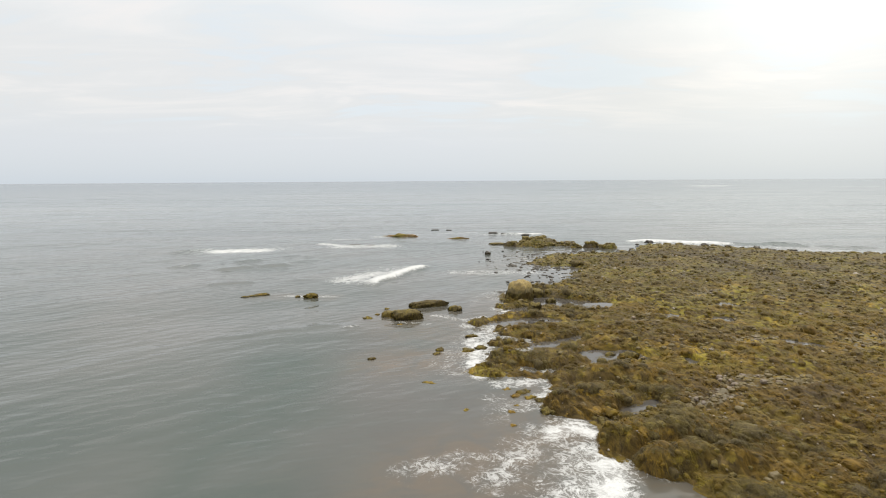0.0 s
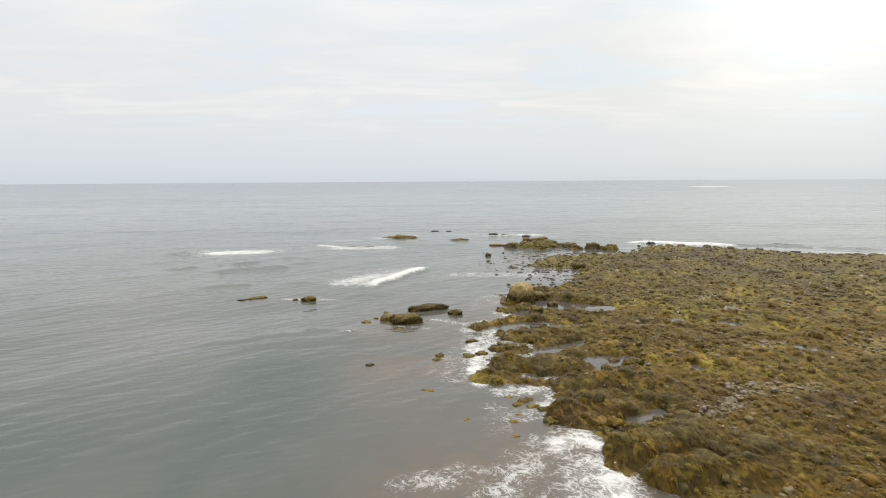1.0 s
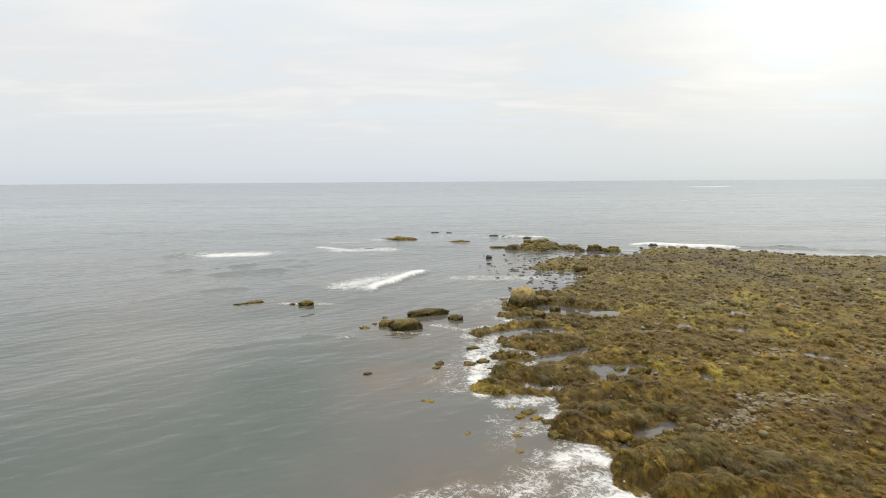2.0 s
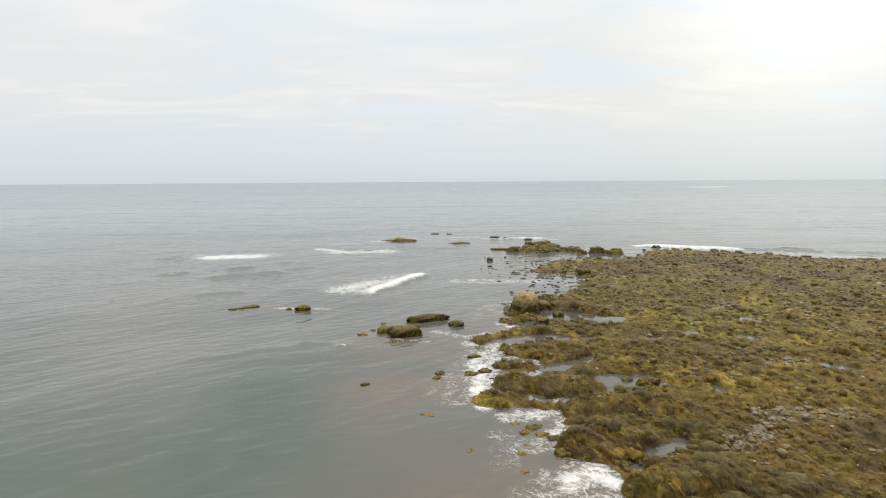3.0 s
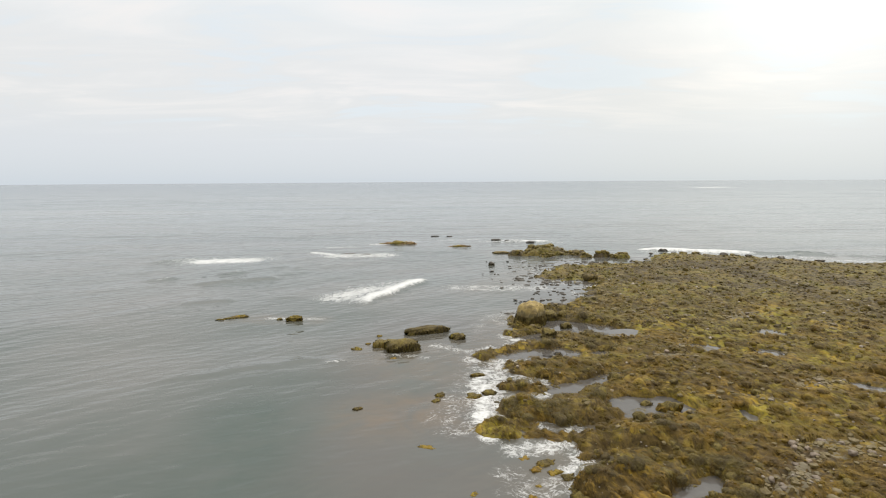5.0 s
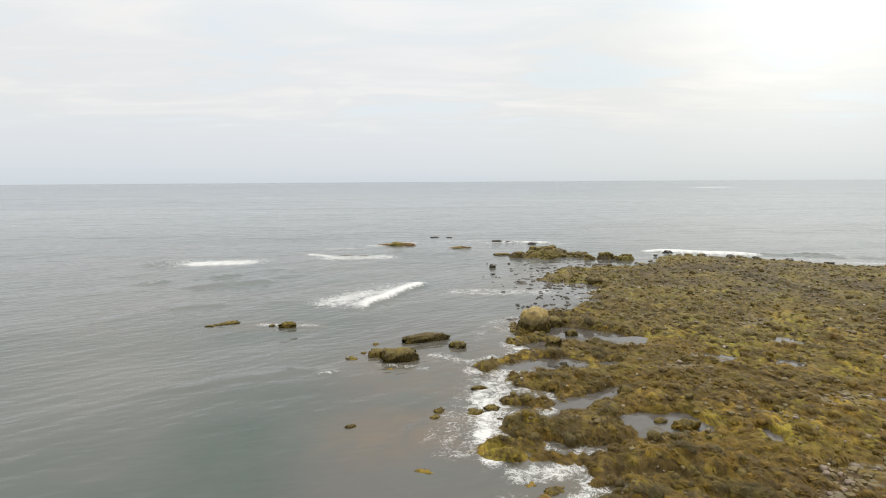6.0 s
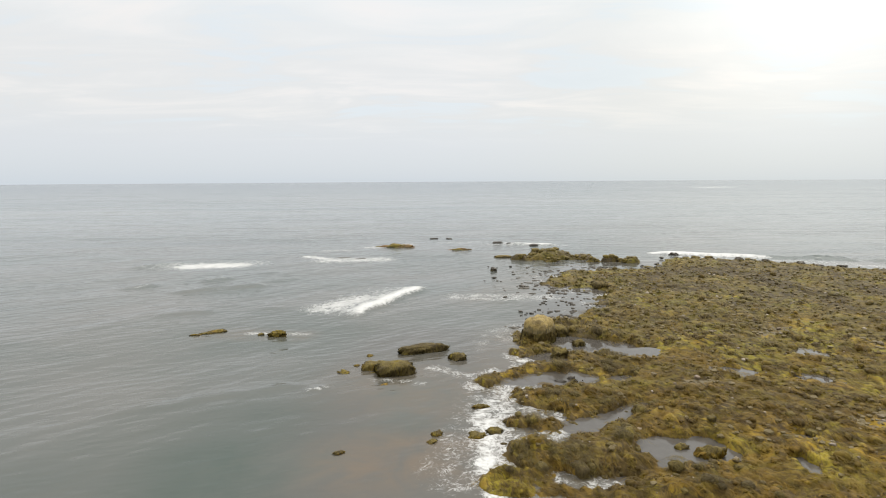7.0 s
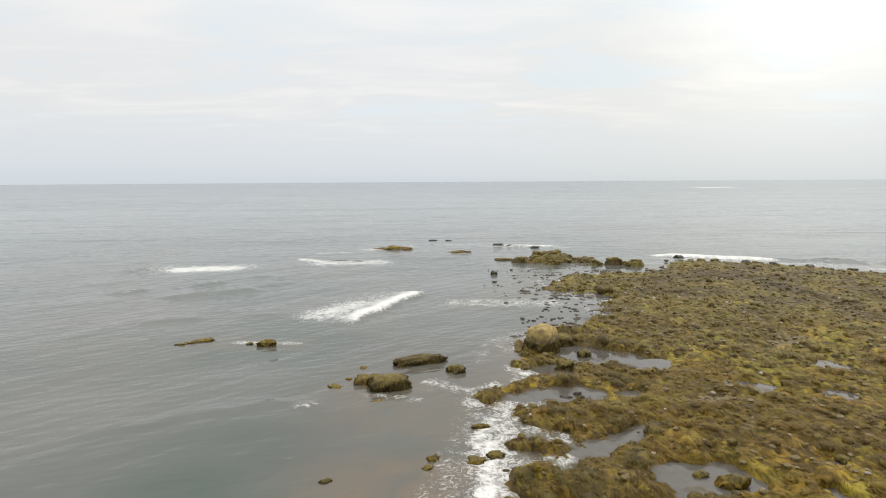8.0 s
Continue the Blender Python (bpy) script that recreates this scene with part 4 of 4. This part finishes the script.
for words, rx, ry, rise, size, turn, seed, rock_mat, weed_mat, count in SEA_ROCKS:
    weedy_rock("sea_rock", words, rx, ry, rise - (0.03 if size[0] < 0.36 else 0), size, turn, seed, rock_mat, weed_mat, 2 * count if size[0] < 0.6 else count, 0.5 if size[0] < 0.6 else 1.3, 0.85 if size[0] < 0.6 else 0.36, 5 if size[0] > 1 else 4 if size[0] > 0.5 else 3, top=0.75, width=0.012 + 0.012 * min(size[0], 1.0))


def islet(label, x, y, blocks, seed):
    """A low islet: a few worn blocks of rock standing together."""
    thing = tagged(new("islet"), label, "islet")
    thing.location = (x, y, 0)
    rng = np.random.default_rng(seed)
    for k, (dx, dy, long, deep, tall) in enumerate(blocks):
        v, f = rock_verts((long, deep, tall), rng.uniform(-0.25, 0.25), seed + k, 0.4, 0.8, 4)
        stone = new("stone", sheet_mesh("stone", v, f, OCHRE_ROCK if k % 3 else GOLD_WEED))
        stone.parent, stone.location = thing, (dx, dy, -0.12)


islet("broken ochre islet of bare rock far offshore", -6.7, 93.0, [(0.0, 0.0, 1.5, 0.9, 0.50), (1.4, -0.3, 1.1, 0.7, 0.42), (-1.5, 0.2, 1.2, 0.6, 0.30), (-2.6, 0.5, 0.7, 0.4, 0.22), (2.4, -0.4, 0.5, 0.4, 0.26), (0.6, -0.7, 0.8, 0.4, 0.34)], 17)
islet("low brown islet of weedy rock far offshore", 2.6, 88.6, [(0.0, 0.0, 1.0, 0.7, 0.36), (1.0, 0.2, 0.9, 0.5, 0.34), (-1.0, -0.1, 0.8, 0.5, 0.26), (1.8, 0.4, 0.4, 0.3, 0.2)], 29)


# ---- weed lying on the shelf ----
def slope(x, y, h=0.22):
    return (shelf(x + h, y) - shelf(x - h, y)) / (2 * h), (shelf(x, y + h) - shelf(x, y - h)) / (2 * h)


def scatter(count, r0, r1, a0, a1, seed):
    """Even in bearing and in the logarithm of the distance: thick near by, thin far off."""
    rng = np.random.default_rng(seed)
    r = r0 * (r1 / r0) ** rng.uniform(0, 1, count)
    a = np.radians(rng.uniform(a0, a1, count))
    return 0.5 + r * np.sin(a), r * np.cos(a), r


def weed_strands(count, strips, seed, fringe=False, ridges=False):
    x, y, r = scatter(count * (14 if ridges else 3), 15, 92, -6, 47, seed)
    z, mid, small = shelf(x, y, True)
    ok = (z > 0.06) & (mid > 0.25) & (stony(x, y) < 0.55) & (from_pools(x, y) > 0.12)
    if fringe:
        ok = (z > 0.0) & (z < 0.34) & (edge(x, y) < 0.9) & (x < 13) & (fbm(x, y, 1.2, 281, 2) > 0.42)
    if not fringe and not ridges:
        ok &= ~((edge(x, y) < 4) & (y < 48) & (np.hypot(*slope(x, y, 0.35)) > 0.55))
    if ridges:
        ok &= (np.hypot(*slope(x, y, 0.35)) > 0.3) & (edge(x, y) < 2.6) & (x < 12) & (y < 50) & (fbm(x, y, 1.8, 291, 2) > 0.40)
    ok = np.flatnonzero(ok)[:count]
    x, y, r = x[ok], y[ok], r[ok]
    rng = np.random.default_rng(seed + 1)
    gx, gy = slope(x, y)
    flow = FLOW + 2.2 * (fbm(x, y, 5.0, 301, 2) - 0.5)
    dx, dy = -gx * 1.6 + 0.6 * np.cos(flow), -gy * 1.6 + 0.6 * np.sin(flow)
    base = np.arctan2(dy, dx)
    n = len(x)
    a = base[:, None] + rng.normal(0, 0.28, (n, strips))
    grow = np.clip(r / 30, 0.55, 1.35)[:, None]
    long = rng.uniform(0.30, 0.75, (n, strips)) * grow
    k = 3
    u = np.linspace(0, 1, k)[None, None, :]
    bend = a[..., None] + rng.normal(0, 0.5, (n, strips))[..., None] * u
    sx = x[:, None] + rng.normal(0, 0.10, (n, strips)) * grow
    sy = y[:, None] + rng.normal(0, 0.10, (n, strips)) * grow
    px = sx[..., None] + long[..., None] * u * np.cos(bend)
    py = sy[..., None] + long[..., None] * u * np.sin(bend)
    pz = shelf(px.ravel(), py.ravel()).reshape(px.shape)
    lift = rng.uniform(0.015, 0.07, (n, strips))[..., None] * (1.0 - 0.85 * u) * grow[..., None] ** 0.5
    pz = np.maximum(pz, -0.02) + lift
    paths = np.stack([px, py, pz], -1).reshape(-1, k, 3)
    return ribbons(paths, (rng.uniform(0.004, 0.010, (n, strips)) * grow).ravel())


v, f = weed_strands(11500, 9, 71)
strands = tagged(new("seaweed", sheet_mesh("seaweed", v, f, WEED)), "tangled olive and yellow seaweed strands over the rocks", "seaweed", kind="stuff")


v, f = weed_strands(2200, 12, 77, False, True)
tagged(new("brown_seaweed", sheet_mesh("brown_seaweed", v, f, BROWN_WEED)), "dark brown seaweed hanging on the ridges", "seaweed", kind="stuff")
v, f = weed_strands(1500, 10, 75, True)
tagged(new("yellow_seaweed", sheet_mesh("yellow_seaweed", v, f, GOLD_WEED)), "golden seaweed hanging along the water line", "seaweed", kind="stuff")


# ---- cobbles ----
def cobbles(x, y, size, seed, detail=1):
    """Worn stones joined into one mesh, each seated a third deep."""
    rng = np.random.default_rng(seed)
    z = np.maximum(shelf(x, y), -0.05)
    ball, tri = BALLS[detail]
    verts, faces = [], []
    shapes = [ball * rock_reach(ball, 40 + k, 0.9, 0.6)[:, None] for k in range(12)]
    for k in range(len(x)):
        b = rng.uniform(0, 6.28)
        c, s = math.cos(b), math.sin(b)
        p = shapes[k % 12] * np.array([1.0, rng.uniform(0.65, 1.0), rng.uniform(0.55, 0.9)]) * size[k]
        verts.append(np.stack([c * p[:, 0] - s * p[:, 1] + x[k], s * p[:, 0] + c * p[:, 1] + y[k], p[:, 2] + z[k] + 0.12 * size[k]], 1))
        faces.append(tri + k * len(ball))
    return np.concatenate(verts), np.concatenate(faces)


x, y, r = scatter(26000, 15, 92, -6, 47, 81)
rng = np.random.default_rng(82)
chance = 0.05 + 0.20 * smooth(y, 34, 52) + 0.75 * stony(x, y) + 0.14 * smooth(fbm(x, y, 3.0, 241, 3), 0.48, 0.62)
z = shelf(x, y)
ok = np.flatnonzero((rng.uniform(0, 1, len(x)) < chance) & (z > 0.03))[:7000]
x, y, r = x[ok], y[ok], r[ok]
size = np.minimum(np.exp(rng.normal(-2.6, 0.42, len(x))) * np.clip(r / 30, 0.8, 1.5), 0.17)
v, f = cobbles(x, y, size, 83, 1)
tagged(new("cobbles", sheet_mesh("cobbles", v, f, COBBLE, False)), "worn brown and grey cobbles among the seaweed", "stones", kind="stuff")

# Shaggy clumps: weed that covers stones all round, thick over the whole shelf.
def weed_clumps(count, strips, seed, mean=-2.0, most=92, seaward=False):
    x, y, r = scatter(count * (12 if seaward else 3), 15, most, -5, 46, seed)
    z = shelf(x, y)
    ok = np.flatnonzero((z > np.where(edge(x, y) < 3, 0.13, 0.06)) & (fbm(x, y, 1.6, 261, 2) > 0.34) & (stony(x, y) < 0.6) & (from_pools(x, y) > 0.12 + np.exp(mean)) & ((not seaward) | ((edge(x, y) < 5) & (fbm(x, y, 2.2, 265, 2) > 0.47))))[:count]
    x, y, r, z = x[ok], y[ok], r[ok], z[ok]
    rng = np.random.default_rng(seed + 1)
    n = len(x)
    size = np.exp(rng.normal(mean, 0.38, n)) * np.clip(r / 34, 0.8, 1.4 if mean < -1.8 else 1.1)
    tall = size * rng.uniform(0.35, 0.75, n)
    gx, gy = slope(x, y)
    k = 4
    u = np.linspace(0.0, 1.0, k)[None, None, :]
    flow = FLOW + 2.2 * (fbm(x, y, 5.0, 301, 2) - 0.5)
    lie = np.arctan2(np.sin(flow) - 0.9 * gy, np.cos(flow) - 0.9 * gx)
    a = lie[:, None, None] + rng.normal(0, 0.42, (n, strips))[..., None] + rng.normal(0, 0.35, (n, strips))[..., None] * u
    out, turn = np.sqrt(rng.uniform(0, 1, (n, strips))) * 0.95, rng.uniform(0, 6.28, (n, strips))
    s0 = size[:, None, None]
    long = s0 * rng.uniform(0.7, 1.3, (n, strips))[..., None]
    ox = s0 * (out * np.cos(turn))[..., None] + long * (u - 0.35) * np.cos(a)
    oy = s0 * (out * np.sin(turn))[..., None] + long * (u - 0.35) * np.sin(a)
    dome = np.maximum(0, 1 - (ox**2 + oy**2) / (1.2 * s0) ** 2)
    px, py = x[:, None, None] + ox, y[:, None, None] + oy
    lift = size[:, None, None] * rng.uniform(0.03, 0.13, (n, strips))[..., None] * (1.0 - 0.6 * u)
    pz = z[:, None, None] + 0.7 * (gx[:, None, None] * ox + gy[:, None, None] * oy) + (0.85 * tall[:, None, None]) * dome**0.7 + lift
    paths = np.stack([px, py, pz], -1).reshape(-1, k, 3)
    wide = size[:, None] * rng.uniform(0.5, 1.0, (n, strips)) / strips * (1.1 if seaward else 1.0)
    return ribbons(paths, wide.ravel()), (x, y, size * 0.44)


(v, f), (x, y, size) = weed_clumps(7600, 13, 85)
tagged(new("seaweed_clumps", sheet_mesh("seaweed_clumps", v, f, WEED)), "shaggy clumps of brown and olive seaweed over stones", "seaweed", kind="stuff")
v, f = cobbles(x, y, size, 86)
tagged(new("weedy_stones", sheet_mesh("weedy_stones", v, f, WEED)), "small stones grown over with brown and olive seaweed", "stones", kind="stuff")

x, y, r = scatter(5000, 15, 80, -4, 46, 87)
ok = np.flatnonzero((shelf(x, y) > 0.1) & (fbm(x, y, 2.4, 271, 3) > 0.47))[:380]
x, y, r = x[ok], y[ok], r[ok]
size = np.exp(rng.normal(-3.0, 0.35, len(x))) * np.clip(r / 34, 0.8, 1.8)
v, f = cobbles(x, y, size, 88)
v[:, 2] += 0.03
tagged(new("pale_stones", sheet_mesh("pale_stones", v, f, PALE_STONE, False)), "small pale pinkish grey stones scattered on the weed", "stones", kind="stuff")

(v, f), (x, y, size) = weed_clumps(1600, 26, 95, -1.55)
tagged(new("seaweed_mounds", sheet_mesh("seaweed_mounds", v, f, BROWN_WEED)), "rounded mounds of dark brown hanging seaweed", "seaweed", kind="stuff")
v, f = cobbles(x, y, size * 1.25, 96, 2)
tagged(new("mound_stones", sheet_mesh("mound_stones", v, f, BROWN_WEED)), "rounded stones under dark brown seaweed", "stones", kind="stuff")

(v, f), (x, y, size) = weed_clumps(420, 64, 97, -1.25, 46, True)
tagged(new("seaweed_mounds", sheet_mesh("seaweed_mounds", v, f, HANG_WEED)), "big mounds of dark brown weed along the reef edge", "seaweed", kind="stuff")
v, f = cobbles(x, y, size * 1.15, 98, 2)
tagged(new("mound_stones", sheet_mesh("mound_stones", v, f, HANG_WEED)), "rounded rocks under dark brown weed along the edge", "stones", kind="stuff")

# Stones round and in the tide pools.
rng = np.random.default_rng(66)
px, py, ps = [], [], []
for x0, y0, x1, y1, r, level in POOLS:
    for k in range(int(16 + 14 * math.hypot(x1 - x0, y1 - y0))):
        t, b = rng.uniform(), rng.uniform(0, 6.28)
        d = r * (rng.uniform(0.9, 1.5) if k % 6 else rng.uniform(0.2, 0.9)) + 0.1
        px.append(x0 + t * (x1 - x0) + d * math.cos(b))
        py.append(y0 + t * (y1 - y0) + d * math.sin(b))
        ps.append(min(float(np.exp(rng.normal(-2.6, 0.4))), 0.16))
px, py, ps = np.array(px), np.array(py), np.array(ps)
pz = shelf(px, py)
ok = (pz > -0.22) & (pz < 0.5)
v, f = cobbles(px[ok], py[ok], ps[ok], 67, 2)
v[:, 2] -= 0.02
tagged(new("pool_stones", sheet_mesh("pool_stones", v, f, HANG_WEED)), "brown weedy stones round the rims of tide pools", "stones", kind="stuff")

# Larger stones that can be told apart.
SHAPES = []
for k in range(8):
    v, f = rock_verts((1.0, 0.82, 0.62), 0.0, 60 + k, 0.9, 0.6, 3)
    SHAPES.append([sheet_mesh("stone", v, f, m) for m in (STONE, COBBLE, WET_ROCK, HANG_WEED)])
    v, f = rock_verts((1.0, 0.72, 0.62), 0.0, 160 + k, 0.1, 0.6, 3)
    SHAPES[k][2] = sheet_mesh("stone", v, f, WET_ROCK)


def stone_at(name, label, x, y, z, size, shape, look_of, turn, category, group, flat=1.0):
    ob = new(name, SHAPES[shape % 8][look_of])
    ob.matrix_world = Matrix.LocRotScale((x, y, z), Euler((0, 0, turn)), (size * (1.6 - 0.6 * flat), size, size * flat))
    return tagged(ob, label, category, group)


rng = np.random.default_rng(90)
x, y, r = scatter(4000, 16, 60, -4, 44, 91)
z = shelf(x, y)
e = edge(x, y)
k = 0
for i in range(len(x)):
    if k >= 200 or z[i] < 0.12 or e[i] < 0.8:
        continue
    bare = stony(x[i : i + 1], y[i : i + 1])[0] > 0.4
    if bare or rng.uniform() < 0.25:
        size = rng.uniform(0.08, 0.15) if bare else rng.uniform(0.08, 0.19)
        kind = int(rng.choice([0, 0, 1])) if bare else int(rng.choice([1, 3, 3, 3, 3, 3, 3, 3, 3]))
        words = ("bare pinkish grey stone lying on the reef", "brown stone half grown over with seaweed", "", "rounded stone coated in dark brown seaweed")[kind]
        stone_at("stone", words, x[i], y[i], z[i] + 0.1 * size, size, k, kind, rng.uniform(0, 6.28), "stone", "stones on the reef")
        k += 1

# Rocks that break the water of the channel and along the outer shore.
x, y = rng.uniform(4.5, 20.5, 2400), rng.uniform(46.5, 81, 2400)
e, z = edge(x, y), shelf(x, y)
k = 0
for i in range(2400):
    near = math.exp(-max(0, -e[i]) / 2.2)
    if k < 290 and e[i] < 0.2 and z[i] < 0.02 and rng.uniform() < 0.8 * near:
        size = min(float(np.exp(rng.normal(-2.15, 0.5))), 0.30)
        stone_at("channel_rock", "small dark wet rock breaking shallow water", x[i], y[i], -0.04 * size, size, k, 2, rng.uniform(-0.7, 0.7), "rock", "rocks in the channel", rng.uniform(0.4, 0.8))
        k += 1
for x0, y0, x1, y1, r, h in HEAD:
    for k in range(int(4 + 8 * r)):
        t, size = rng.uniform(), rng.uniform(0.16, 0.40) * (0.6 + 0.4 * r)
        hx, hy = x0 + t * (x1 - x0) + rng.normal(0, 0.5) * r, y0 + t * (y1 - y0) + rng.normal(0, 0.35) * r
        hz = max(float(shelf(np.array([hx]), np.array([hy]))[0]), -0.05)
        stone_at("headland_rock", "rock under dark brown seaweed on the headland", hx, hy, hz + 0.1 * size, size, k, 3, rng.uniform(0, 6.28), "rock", "rocks on the headland", rng.uniform(0.8, 1.2))
x = rng.uniform(22, 62, 700)
y = rng.uniform(62, 86, 700)
e = edge(x, y)
k = 0
for i in range(700):
    if k < 70 and -1.8 < e[i] < 1.0:
        size = float(np.exp(rng.normal(-1.35, 0.38)))
        stone_at("shore_rock", "dark wet rock on the outer shore of the reef", x[i], y[i], 0.12, min(size, 1.0), k, int(rng.choice([2, 3])), rng.uniform(-0.6, 0.6), "rock", "rocks on the outer shore", rng.uniform(0.5, 0.9))
        k += 1
